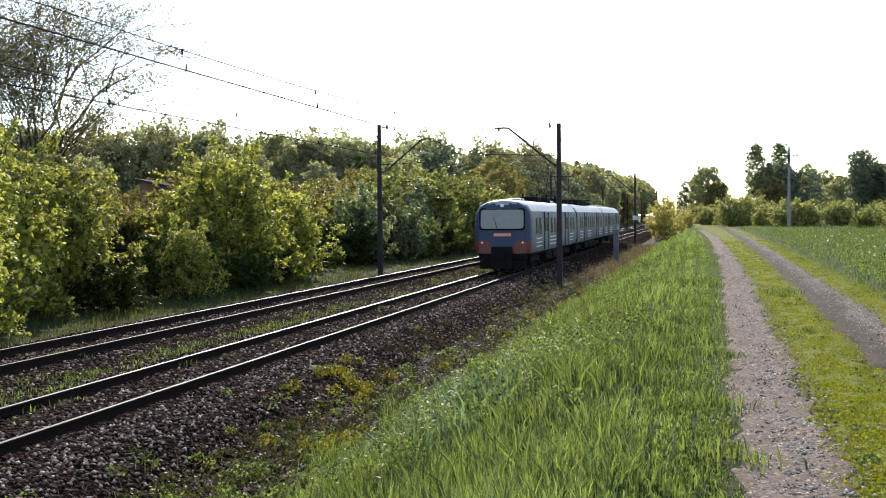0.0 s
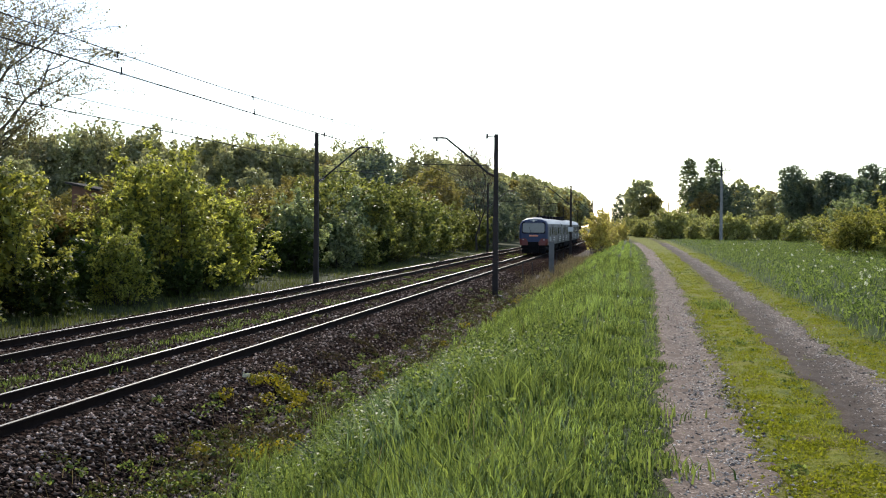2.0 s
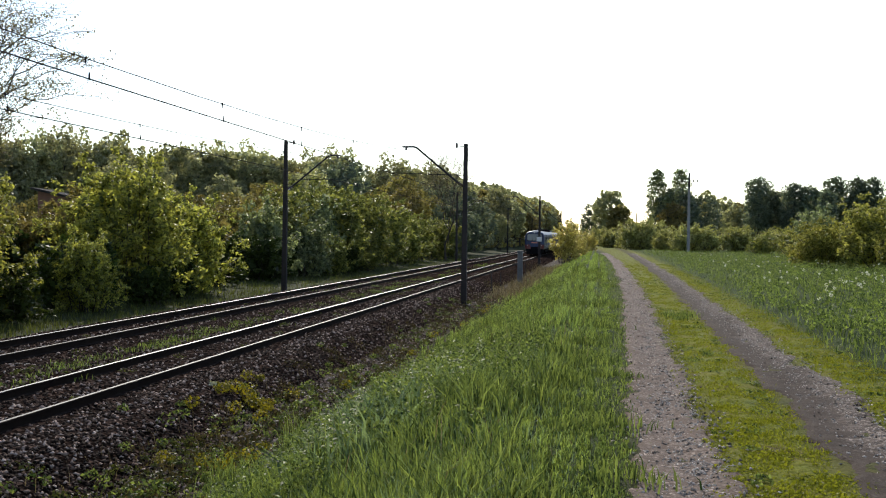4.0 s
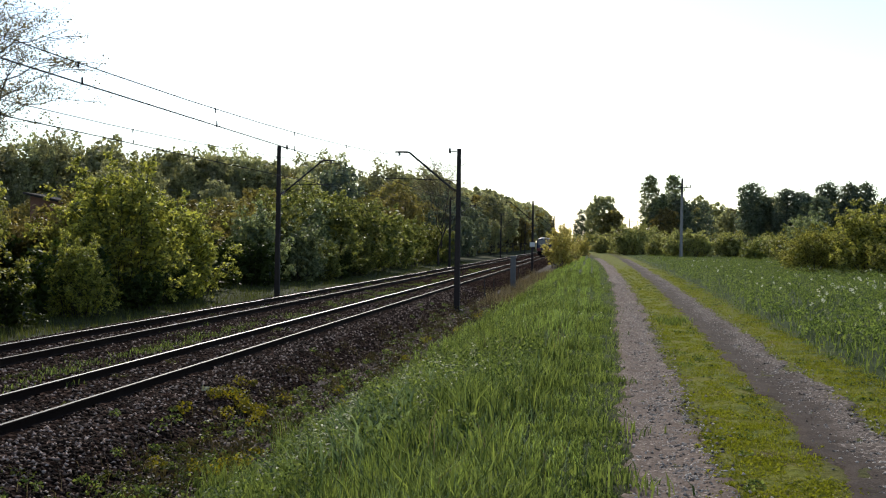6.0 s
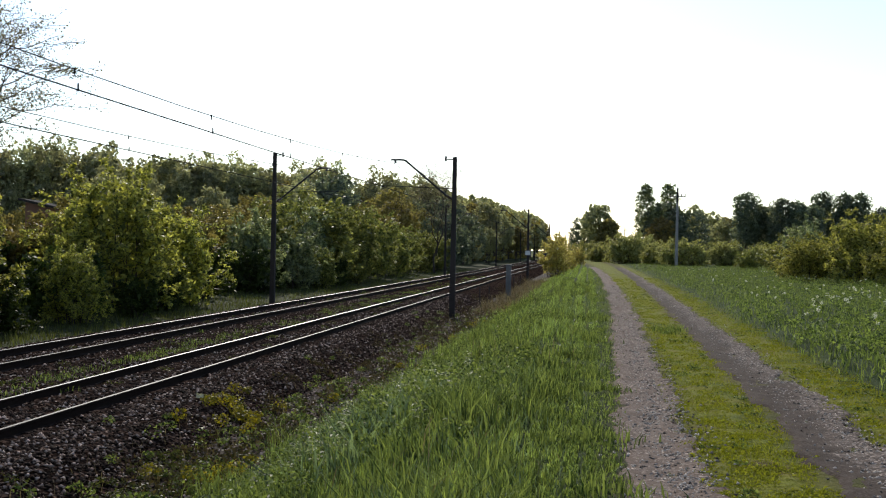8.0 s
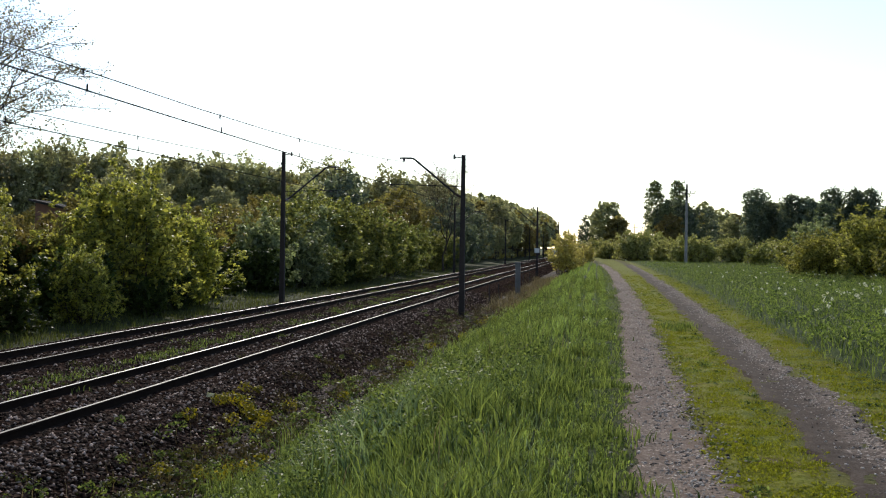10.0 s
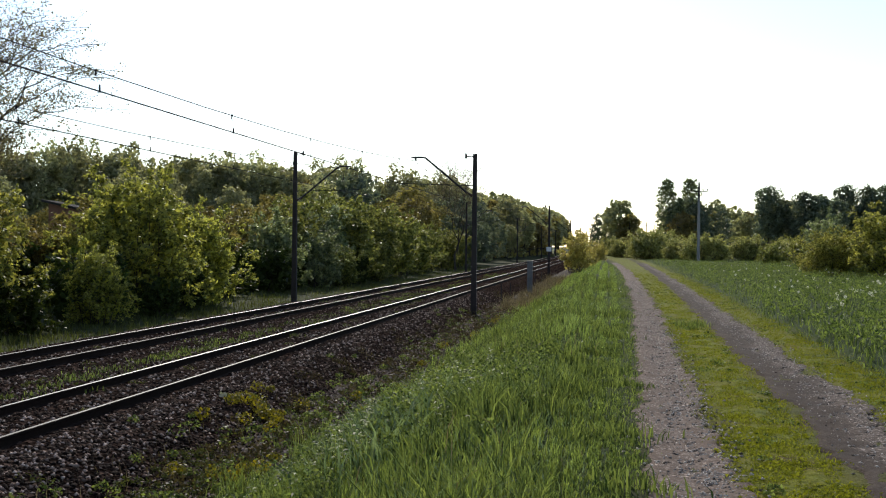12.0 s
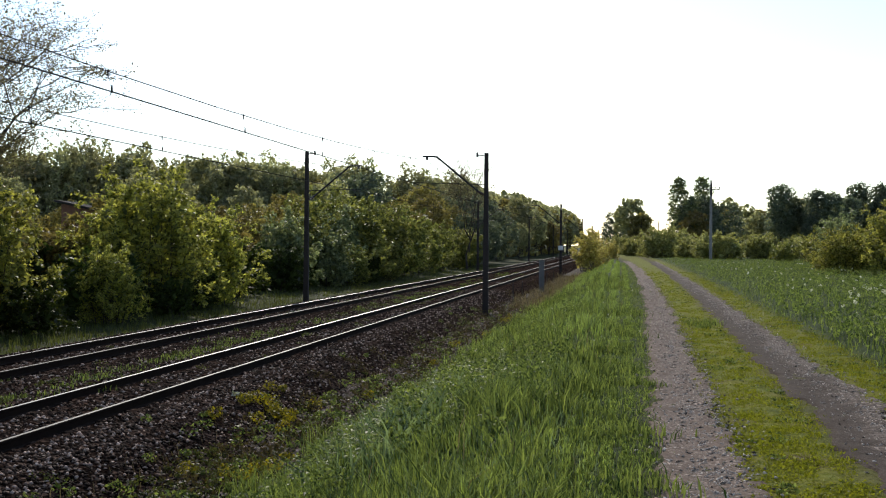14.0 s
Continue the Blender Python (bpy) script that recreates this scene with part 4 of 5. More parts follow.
def litter(x, y):
    e = thing("scrap_paper", "small crumpled white scrap on the ballast", "litter", pose(x, y, float(bed_height(np.array(x))) + 0.06, 75, 15, 40))
    bm = bmesh.new()
    g = bmesh.ops.create_grid(bm, x_segments=5, y_segments=5, size=0.075)
    rng = np.random.default_rng(4)
    for v in g["verts"]:
        v.co.z += rng.normal(0, 0.03) + abs(v.co.x) * 0.5
        v.co.y *= 0.6
    bmesh.ops.solidify(bm, geom=bm.faces, thickness=0.004)
    part("sheet", bm, WHITEBLOOM, e)


litter(-7.0, 20.4)

# ---------------------------------------------------------------- trees and bushes
# bright young shrubs along the far track
RB = random.Random(11)
G = "shrubs along the railway"
shrub_a = bush("shrub", "bright yellow-green young leafy shrub beyond the tracks", "shrub", pose(-21.7, 36.0, -0.5), 31, 6.6, 2.9, 3.0, LEAF_BRIGHT, 32, 17, 20, 0.15, G, lowest=0.06)
shrub_b = bush("shrub", "broad bright green shrub beyond the tracks", "shrub", pose(-21.2, 49.5, -0.5), 32, 7.8, 3.8, 3.6, LEAF_BRIGHT, 38, 19, 21, 0.155, G)
shrub_c = bush("shrub", "dense green shrub beyond the tracks", "shrub", pose(-21.2, 92, -0.5), 33, 8.3, 3.6, 3.6, LEAF_MID, 26, 16, 15, 0.235, G, 0.17)
shrub_d = bush("shrub", "low thicket with dark shade put into its leaf colour", "shrub", pose(-23, 63, -0.5), 34, 4.4, 3.4, 3.0, LEAF_THICKET, 18, 13, 12, 0.24, G, 0.2)
shrub_e = bush("shrub", "green shrub turning reddish at its top", "shrub", pose(-27, 76, -0.5), 35, 6.6, 3.4, 3.4, LEAF_BROWN, 24, 14, 14, 0.24, G, 0.18)
shrub_f = bush("shrub", "pale grey-green upright shrub beyond the tracks", "shrub", pose(-22.2, 74.5, -0.5), 36, 6.2, 2.6, 2.6, LEAF_SILVER, 24, 16, 15, 0.19, G, 0.17)
for x, y, sc, t in ((-20.6, 80.5, 0.8, 60), (-21.9, 88, 1.12, 130), (-23.8, 98, 1.3, 220)):
    again(shrub_f, x, y, -0.5, t, sc)
for src, x, y, sc, t in ((shrub_a, -21.2, 31.5, 1.0, 40), (shrub_a, -25.0, 38.5, 0.95, 100), (shrub_b, -20.6, 56.0, 0.78, 170), (shrub_a, -19.6, 27, 0.9, 20),
                         (shrub_a, -19.6, 42.2, 0.55, 250), (shrub_b, -23.8, 54.5, 0.9, 200), (shrub_d, -20.6, 43.5, 0.75, 90)):
    again(src, x, y, -0.5, t, sc)
again(shrub_e, -26.7, 52.6, -0.5, 30, 0.74)
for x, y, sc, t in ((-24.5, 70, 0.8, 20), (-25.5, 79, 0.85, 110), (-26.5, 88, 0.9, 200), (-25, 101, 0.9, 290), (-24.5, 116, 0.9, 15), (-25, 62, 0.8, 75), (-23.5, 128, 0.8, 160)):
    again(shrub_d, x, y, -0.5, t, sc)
again(shrub_e, -27.0, 57.2, -0.5, 130, 0.95)
again(shrub_a, -25.2, 52.2, -0.5, 130, 0.72)
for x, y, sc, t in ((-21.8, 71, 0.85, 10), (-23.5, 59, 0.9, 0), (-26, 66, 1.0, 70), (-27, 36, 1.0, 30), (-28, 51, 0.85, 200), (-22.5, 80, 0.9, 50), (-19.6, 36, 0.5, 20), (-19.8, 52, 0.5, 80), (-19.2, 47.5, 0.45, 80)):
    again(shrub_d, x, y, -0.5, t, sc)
for src, x, y, sc, t in ((shrub_c, -23, 82, 0.85, 30), (shrub_c, -20.8, 101, 0.95, 120), (shrub_c, -24.5, 93, 1.1, 200), (shrub_c, -20.8, 110, 0.95, 250), (shrub_c, -24.5, 106, 1.05, 310),
                         (shrub_c, -20.4, 121, 0.78, 60), (shrub_e, -27, 86, 1.05, 15), (shrub_e, -29, 98, 1.25, 95), (shrub_c, -21.5, 134, 0.8, 185), (shrub_e, -24.5, 128, 1.15, 35),
                         (shrub_c, -20.2, 152, 0.75, 260), (shrub_e, -29, 118, 1.3, 145), (shrub_d, -20.0, 89, 0.6, 45), (shrub_c, -19.5, 84, 0.42, 45), (shrub_c, -19.6, 97, 0.45, 145),
                         (shrub_e, -31, 72, 1.0, 50), (shrub_e, -34, 62, 0.8, 90), (shrub_e, -37, 54, 0.9, 190), (shrub_e, -33, 46, 0.95, 250), (shrub_e, -31, 38, 1.0, 20), (shrub_c, -20.6, 144, 0.7, 85)):
    again(src, x, y, -0.5, t, sc)


def spring_tree(x, y, h, seed, label, forks=7, wide=0.6, leaf=0.09):
    """A thin-leaved tree whose forking limbs show against the sky."""
    rng = np.random.default_rng(seed)
    e = thing("tree", label, "tree", pose(x, y, -0.4), "thin-leaved trees")
    bm = bmesh.new()
    ends = []

    def grow(p, way, ln, r, level):
        q = p + way * ln * 0.5 + Vector(rng.normal(0, 0.05, 3)) * ln
        w = p + way * ln + Vector(rng.normal(0, 0.06, 3)) * ln
        tube(bm, [p, q, w], [r, r * 0.85, r * 0.7], 7 if level < 2 else 3)
        if level >= 2:
            ends.append((tuple(w), level))
            ends.append((tuple(q), level))
        if level == forks:
            return
        for k in range(3 if level < 5 else 2):
            a = k * 2.1 + rng.uniform(0, 2)
            side = Vector((math.cos(a), math.sin(a), rng.uniform(-0.3, 0.2)))
            d = (way + side * (wide * rng.uniform(0.6, 1.3) * (0.55 if k == 0 and level < 4 else 1.0))).normalized()
            d = (d + Vector((0, 0, 0.06 if level < 3 else -0.06))).normalized()
            grow(w if k < 2 else p.lerp(w, 0.6), d, ln * (rng.uniform(0.74, 0.9) if k == 0 else rng.uniform(0.6, 0.86)), r * (0.72 if k == 0 else 0.52), level + 1)

    grow(Vector((0, 0, -0.2)), Vector((0.03, 0, 1)).normalized(), h * 0.235, h * 0.0095, 0)
    part("trunk", bm, BARK, e, "dark forking trunk and limbs")
    P = np.array([p for p, lv in ends if lv >= 5])
    V, F = leaf_cloud(rng, P, np.full(len(P), h * 0.018), 5, leaf, 1.0)
    mesh_part("crown", V, F, LEAF_SPRING, e, "sparse reddish-green young leaves")
    return e


spring_tree(-30.0, 46.5, 17.5, 51, "tall thin-leaved spring tree with dark limbs behind the shrubs")
spring_tree(-28.3, 46.0, 16.0, 52, "tall thin-leaved spring tree with forking limbs behind the shrubs", 7, 0.66)
spring_tree(-32.6, 45.0, 17.5, 53, "tall thin-leaved spring tree with dark limbs behind the shrubs")
spring_tree(-18.9, 142, 15.0, 54, "slender thin-leaved tree beside the track", 6, 0.45)

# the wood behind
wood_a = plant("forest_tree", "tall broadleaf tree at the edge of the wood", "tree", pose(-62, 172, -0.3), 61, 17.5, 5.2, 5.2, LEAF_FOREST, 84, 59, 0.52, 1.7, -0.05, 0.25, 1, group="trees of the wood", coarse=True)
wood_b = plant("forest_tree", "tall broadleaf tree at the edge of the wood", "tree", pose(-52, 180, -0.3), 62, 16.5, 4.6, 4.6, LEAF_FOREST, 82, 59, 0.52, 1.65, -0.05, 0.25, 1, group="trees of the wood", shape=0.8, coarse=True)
wood_c = plant("forest_tree", "reddish-green young oak at the edge of the wood", "tree", pose(-30, 175, -0.3), 63, 14, 4.6, 4.6, LEAF_BROWN, 76, 56, 0.49, 1.5, -0.1, 0.25, 1, group="trees of the wood", coarse=True)
wood_d = plant("forest_tree", "dark dense tree beside the railway", "tree", pose(-24.5, 178, -0.3), 64, 12, 5.0, 5.0, LEAF_DARK, 86, 51, 0.47, 1.3, -0.2, 0.25, 1, group="trees of the wood", coarse=True)
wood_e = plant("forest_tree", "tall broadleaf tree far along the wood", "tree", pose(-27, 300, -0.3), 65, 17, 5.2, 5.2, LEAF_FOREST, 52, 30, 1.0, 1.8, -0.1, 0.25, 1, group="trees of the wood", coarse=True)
wood_f = plant("forest_tree", "tall reddish-green tree far along the wood", "tree", pose(-29, 280, -0.3), 66, 15.5, 4.8, 4.8, LEAF_BROWN, 50, 30, 1.0, 1.7, -0.1, 0.25, 1, group="trees of the wood", coarse=True)
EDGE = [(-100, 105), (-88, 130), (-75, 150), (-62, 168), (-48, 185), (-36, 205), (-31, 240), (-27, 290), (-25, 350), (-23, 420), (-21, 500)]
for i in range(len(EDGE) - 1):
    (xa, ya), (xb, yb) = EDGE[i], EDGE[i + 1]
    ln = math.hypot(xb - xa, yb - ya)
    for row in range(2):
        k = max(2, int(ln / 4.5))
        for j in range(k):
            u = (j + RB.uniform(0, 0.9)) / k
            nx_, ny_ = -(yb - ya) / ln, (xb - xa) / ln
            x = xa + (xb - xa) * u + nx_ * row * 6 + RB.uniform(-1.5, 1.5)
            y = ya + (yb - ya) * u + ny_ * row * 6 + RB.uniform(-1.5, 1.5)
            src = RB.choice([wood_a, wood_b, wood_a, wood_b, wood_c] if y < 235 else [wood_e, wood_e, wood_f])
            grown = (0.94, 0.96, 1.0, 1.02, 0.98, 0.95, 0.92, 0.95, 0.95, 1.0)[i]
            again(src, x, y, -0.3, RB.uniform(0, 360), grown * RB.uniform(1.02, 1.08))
# lower trees between the wood and the shrubs
for x, y, s, src in ((-40, 120, 0.62, wood_b), (-46, 105, 0.6, wood_a), (-52, 92, 0.58, wood_b), (-34, 132, 0.66, wood_a), (-30, 150, 0.7, wood_c), (-27, 160, 0.8, wood_c),
                     (-24, 165, 0.7, wood_c), (-22.5, 192, 0.95, wood_d), (-23, 215, 0.9, wood_d), (-22, 250, 0.9, wood_b), (-21, 285, 0.8, wood_b), (-20.5, 330, 0.8, wood_c),
                     (-36, 110, 0.55, wood_c), (-58, 80, 0.55, wood_a), (-42, 84, 0.5, wood_c), (-48, 70, 0.5, wood_a), (-38, 68, 0.42, wood_c), (-55, 58, 0.5, wood_b),
                     (-60, 150, 0.85, wood_b), (-44, 150, 0.8, wood_c), (-20, 172, 0.5, wood_d), (-20, 235, 0.5, wood_b)):
    again(src, x, y, -0.3, RB.uniform(0, 360), s)

again(wood_d, -34.8, 150, -0.3, 10, 1.18)
again(wood_d, -20.9, 160, -0.3, 40, 0.7)
again(wood_d, -21.2, 174, -0.3, 140, 0.75)

# path side
bush_gold = bush("willow_bush", "yellow-green willow bush beside the railway", "bush", pose(-2.7, 94, 0.6), 71, 3.8, 1.25, 2.2, LEAF_GOLD, 34, 14, 12, 0.13, "willow bushes", 0.17, 0.5, 0.02, 0.4)
again(bush_gold, -1.9, 108, 0.6, 60, 0.62)
again(bush_gold, -3.0, 126, 0.5, 160, 1.0)
again(bush_gold, -1.2, 140, 0.8, 220, 0.75)
willow = bush("willow_bush", "rounded yellow-green willow bush in the meadow", "bush", pose(11.6, 143, 1.05), 72, 3.9, 4.5, 3.2, LEAF_WILLOW, 66, 12, 8, 0.2, "willow bushes", 0.16, 0.7, 0.03, 1.3, 0.04)
again(willow, 5.4, 160, 1.0, 40, 1.05, 1.25)
again(willow, 7.6, 168, 1.0, 130, 1.05, 1.2)
again(willow, 9.2, 150, 1.0, 200, 0.85)
again(willow, 17.0, 148, 1.1, 100, 0.95)
again(willow, 2.5, 185, 0.9, 150, 0.9)
for x, y, sc, t in ((22.0, 152, 0.8, 75), (26.5, 176, 0.95, 250), (31.5, 182, 0.95, 20), (37.0, 186, 1.0, 130)):
    again(willow, x, y, 1.1, t, sc)
again(willow, 0.6, 215, 0.8, 10, 1.1)
hedge = bush("shrub", "large yellow-green hawthorn bush at the meadow's edge", "shrub", pose(15.4, 67, 1.1), 73, 4.6, 3.2, 3.2, LEAF_HEDGE, 40, 22, 20, 0.11, "meadow shrubs", 0.24, 0.0)
again(hedge, 18.6, 64, 1.1, 60, 1.1)
again(hedge, 12.9, 70, 1.05, 200, 0.72)
again(hedge, 16.8, 62.5, 1.05, 300, 0.85)
again(hedge, 19.5, 71, 1.1, 140, 1.15)
again(hedge, 22.5, 66, 1.1, 250, 1.25)
green_bush = bush("shrub", "dull green spreading shrub at the meadow's edge", "shrub", pose(16.8, 100, 1.1), 74, 3.7, 2.9, 2.9, LEAF_MID, 24, 14, 14, 0.17, "meadow shrubs", 0.24, 0.1)
hazy_bush = bush("shrub", "pale grey-green blossoming shrub above the hedge", "shrub", pose(15.2, 84, 1.1), 78, 4.9, 1.7, 1.7, LEAF_SILVER, 20, 14, 14, 0.15, "meadow shrubs", 0.16)
again(green_bush, 19.5, 112, 1.1, 70, 0.9)
again(green_bush, 16.6, 122, 1.1, 170, 0.7)
again(green_bush, 21.5, 96, 1.1, 30, 1.1)
again(green_bush, 26, 104, 1.1, 230, 1.15)
again(green_bush, 30, 98, 1.1, 100, 1.2)
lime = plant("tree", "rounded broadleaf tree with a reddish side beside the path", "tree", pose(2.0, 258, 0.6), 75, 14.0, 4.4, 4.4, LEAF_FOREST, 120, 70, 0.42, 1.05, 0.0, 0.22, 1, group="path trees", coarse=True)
again(wood_d, -1.0, 268, 0.6, 30, 0.8, 0.95)
again(wood_f, 4.2, 252, 0.6, 90, 0.62, 0.66)
again(wood_d, 12.5, 190, 1.0, 80, 0.95, 0.92)
again(wood_d, 16.0, 196, 1.0, 200, 0.9, 0.85)
birch = plant("birch_tree", "tall loose-crowned birch tree", "tree", pose(9.2, 192, 1.0), 76, 14.8, 2.2, 2.2, LEAF_SILVER, 130, 24, 0.3, 0.8, 0.02, 0.12, 1, group="path trees", shape=0.65, droop=1.5, coarse=True)
again(birch, 13.3, 195, 1.0, 120, 1.0, 1.02)
again(birch, 11.0, 188, 1.0, 220, 0.75)
again(wood_c, 11.2, 184, 1.0, 220, 0.6)
dark_poplar = plant("poplar_tree", "tall dark poplar behind the meadow", "tree", pose(28.5, 215, 1.1), 77, 14.4, 3.1, 3.1, LEAF_DARK, 120, 44, 0.4, 1.25, -0.15, 0.2, 1, group="meadow trees", shape=0.8, coarse=True)
for k in range(13):
    again(dark_poplar, 31 + k * 2.9, 214 + RB.uniform(-5, 5), 1.1, RB.uniform(0, 360), RB.uniform(0.8, 1.05), RB.uniform(0.8, 1.07))
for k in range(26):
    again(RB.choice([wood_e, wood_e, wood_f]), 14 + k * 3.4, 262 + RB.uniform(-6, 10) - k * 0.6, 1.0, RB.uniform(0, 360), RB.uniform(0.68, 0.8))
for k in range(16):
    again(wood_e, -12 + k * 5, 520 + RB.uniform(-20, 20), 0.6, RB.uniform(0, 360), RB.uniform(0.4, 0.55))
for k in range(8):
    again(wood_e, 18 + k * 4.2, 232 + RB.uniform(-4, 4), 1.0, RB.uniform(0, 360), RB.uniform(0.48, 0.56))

# ---------------------------------------------------------------- low growth
rng = np.random.default_rng(101)


def feet(x, y, dz=0.0):
    return np.stack([x, y, land(x, y) + dz], -1)


def on_bank(n, y0, y1, x0=-4.7, x1=0.35):
    x, y = spread(rng, n, x0, x1, y0, y1)
    edge = -4.2 + 0.35 * np.sin(y * 0.31) * np.exp(-y / 80) + 0.5 * np.sin(y * 1.7) * np.sin(y * 0.53) + rng.normal(0, 0.2, n)
    keep = (x > edge) & (x < left_rut(y) - 0.36 + rng.normal(0, 0.08, n))
    return x[keep], y[keep]


def patch(x, y):
    """Uneven growth in patches, about 0 to 1."""
    v = np.sin(x * 1.9 + 0.7 * y) + np.sin(y * 0.83 - 1.3 * x + 1) + np.sin(x * 3.7 - y * 1.9) * 0.7 + np.sin(y * 0.29 + x * 0.5) * 0.9
    return np.clip(0.5 + v * 0.17, 0, 1)


def mown(x, y):
    """Grass is short by the rut and long on the bank."""
    return 0.1 + 0.9 * smooth(0.5, 1.7, left_rut(y) - x)


def grow_bank(name, n, y0, y1, height, width, material, label, seed, lean, low, high):
    x, y = on_bank(n, y0, y1)
    pt = patch(x, y)
    keep = rng.uniform(0, 1, len(x)) < low + (high - low) * pt
    x, y, pt = x[keep], y[keep], pt[keep]
    # blades gather in tufts of uneven height, with gaps between
    key = np.floor(np.log(y) * 9)
    cell = 0.09 + 0.009 * np.minimum(np.exp(key / 9), 60)
    gx, gy = np.floor(x / cell), np.floor(y / cell)
    h1 = np.mod(np.sin(gx * 127.1 + gy * 311.7) * 43758.5, 1.0)
    h2 = np.mod(np.sin(gx * 269.5 + gy * 183.3) * 24634.6, 1.0)
    h3 = np.mod(np.sin(gx * 71.3 + gy * 97.9) * 15731.7, 1.0)
    pull = 0.35 + 0.35 * h3
    x = x + ((gx + 0.1 + 0.8 * h1) * cell - x) * pull
    y = y + ((gy + 0.1 + 0.8 * h2) * cell - y) * pull
    pt = pt * (0.75 + 0.4 * h3)
    scatter_blades(name, feet(x, y), height * (0.3 + 1.35 * pt) * mown(x, y), width, material, label, "grass", seed, lean)


grow_bank("tall_grass", 205000, 4.0, 26, 0.165, 0.0102, GRASS, "long fresh green grass on the bank", 1, 0.3, 0.75, 0.75)
grow_bank("tall_grass", 90000, 20, 130, 0.22, 0.017, GRASS, "long fresh green grass on the bank", 2, 0.3, 0.8, 0.7)
grow_bank("tall_grass", 60000, 4.5, 45, 0.19, 0.011, MEADOW, "darker green grass mixed into the bank", 14, 0.5, 0.0, 1.0)
cx, cy = on_bank(230, 7, 60)
cx, cy = np.append(cx, [-0.5, -0.3, -0.7, -2.7, -2.9, -2.4]), np.append(cy, [12.9, 13.1, 12.8, 28, 28.4, 28.6])
cx, cy = np.append(cx, [1.72, 1.8, 1.66]), np.append(cy, [24.9, 25.5, 24.3])
sz = np.repeat(rng.uniform(0.5, 1.2, len(cx)), 120)
x = np.repeat(cx, 120) + rng.normal(0, 0.17, len(cx) * 120) * sz
y = np.repeat(cy, 120) + rng.normal(0, 0.17, len(cx) * 120) * sz
scatter_blades("grass_tufts", feet(x, y), 0.4 * sz * np.maximum(mown(x, y), 0.3), 0.016, MEADOW, "darker thick tufts of grass on the bank", "grass", 3, 0.6)
x, y = rng.uniform(-5.6, -3.4, 3200), rng.uniform(56, 112, 3200)
scatter_blades("dry_stalks", feet(x, y), 0.75 * (0.3 + patch(x, y)), 0.016, DRY, "brown dry stalks and brush beside the track", "weeds", 15, 0.8)
n = 60000
x, y = spread(rng, n, -1.0, 1.3, 3.5, 110)
off = left_rut(y) - x
keep = (off > 0.33 + rng.normal(0, 0.05, n)) & (off < 1.1)
scatter_blades("short_grass", feet(x[keep], y[keep]), 0.055, 0.011, MEADOW, "short grass along the edge of the rut", "grass", 16, 0.9)
x, y = rng.uniform(-4.2, 9, 26000), rng.uniform(-7, 4.3, 26000)
keep = (abs(x - left_rut(y)) > 0.4) & (abs(x - right_rut(y)) > 0.46) & ((x < left_rut(y) - 0.6) | (x > right_rut(y) + 0.9) | (rng.uniform(0, 1, 26000) < 0.4))
x, y = x[keep], y[keep]
tall = np.where((x < left_rut(y)) | (x > right_rut(y) + 0.6), 0.2, 0.05) * (0.4 + patch(x, y)) * np.minimum(1, mown(x, y) + (x > right_rut(y)) * 0.6)
scatter_blades("tall_grass", feet(x, y), tall, 0.014, GRASS, "fresh green grass beside the dirt track", "grass", 17, 0.6)
# leafy weeds along the foot of the bank
cx = np.concatenate([rng.normal(-2.6, 0.8, 120), rng.uniform(-4.0, -0.8, 150)])
cy = np.concatenate([rng.normal(14.5, 1.6, 120), 9 * (60 / 9) ** rng.uniform(0, 1, 150)])
V, F = leaf_cloud(rng, np.stack([cx, cy, land(cx, cy) + rng.uniform(0.15, 0.42, len(cx))], -1), rng.uniform(0.12, 0.26, len(cx)), 110, 0.03, 0.8)
tagged(mesh_part("leafy_weeds", V, F, MEADOW), "dark leafy nettles and weeds in the bank's grass", "weeds", kind="stuff")
x, y = on_bank(600, 7, 80)
scatter_blades("dry_stalks", feet(x, y), 0.45 * mown(x, y), 0.009, DRY, "thin dry stalks in the grass", "grass", 4, 0.7)
cx, cy = rng.normal(-2.5, 0.45, 60), rng.normal(12.2, 1.3, 60)
x, y = np.repeat(cx, 22) + rng.normal(0, 0.12, 1320), np.repeat(cy, 22) + rng.normal(0, 0.12, 1320)
scatter_blades("broad_grass", feet(x, y), 0.42, 0.024, REED, "arching blue-green broad-bladed grass on the bank", "grass", 41, 0.75)
x, y = on_bank(16000, 5, 40)
scatter_blades("glossy_grass", feet(x, y), 0.26 * mown(x, y) * (0.5 + patch(x, y)), 0.009, REED, "glossy blue-green blades among the bank's grass", "grass", 42, 1.0)
# upright herbs with long leaves
n = 150
cx, cy = rng.normal(-2.6, 0.6, n), rng.normal(13.2, 1.5, n)
tall, per_stalk = rng.uniform(0.3, 0.58, n), 26
up = np.tile(np.linspace(0.25, 1.0, per_stalk), n)
px, py, ht = np.repeat(cx, per_stalk), np.repeat(cy, per_stalk), np.repeat(tall, per_stalk)
turn = np.arange(n * per_stalk) * 2.4 + rng.normal(0, 0.3, n * per_stalk)
out = np.stack([np.cos(turn), np.sin(turn), rng.uniform(-0.2, 0.5, n * per_stalk)], -1)
side = np.stack([-np.sin(turn), np.cos(turn), rng.normal(0, 0.2, n * per_stalk)], -1) * 0.013
root = np.stack([px, py, land(px, py) + ht * up], -1)
ln = (0.11 * (1.25 - 0.7 * up) * rng.uniform(0.7, 1.2, n * per_stalk))[:, None]
V = np.stack([root, root + out * ln * 0.5 + side, root + out * ln - np.array([0, 0, 0.02]), root + out * ln * 0.5 - side], 1).reshape(-1, 3)
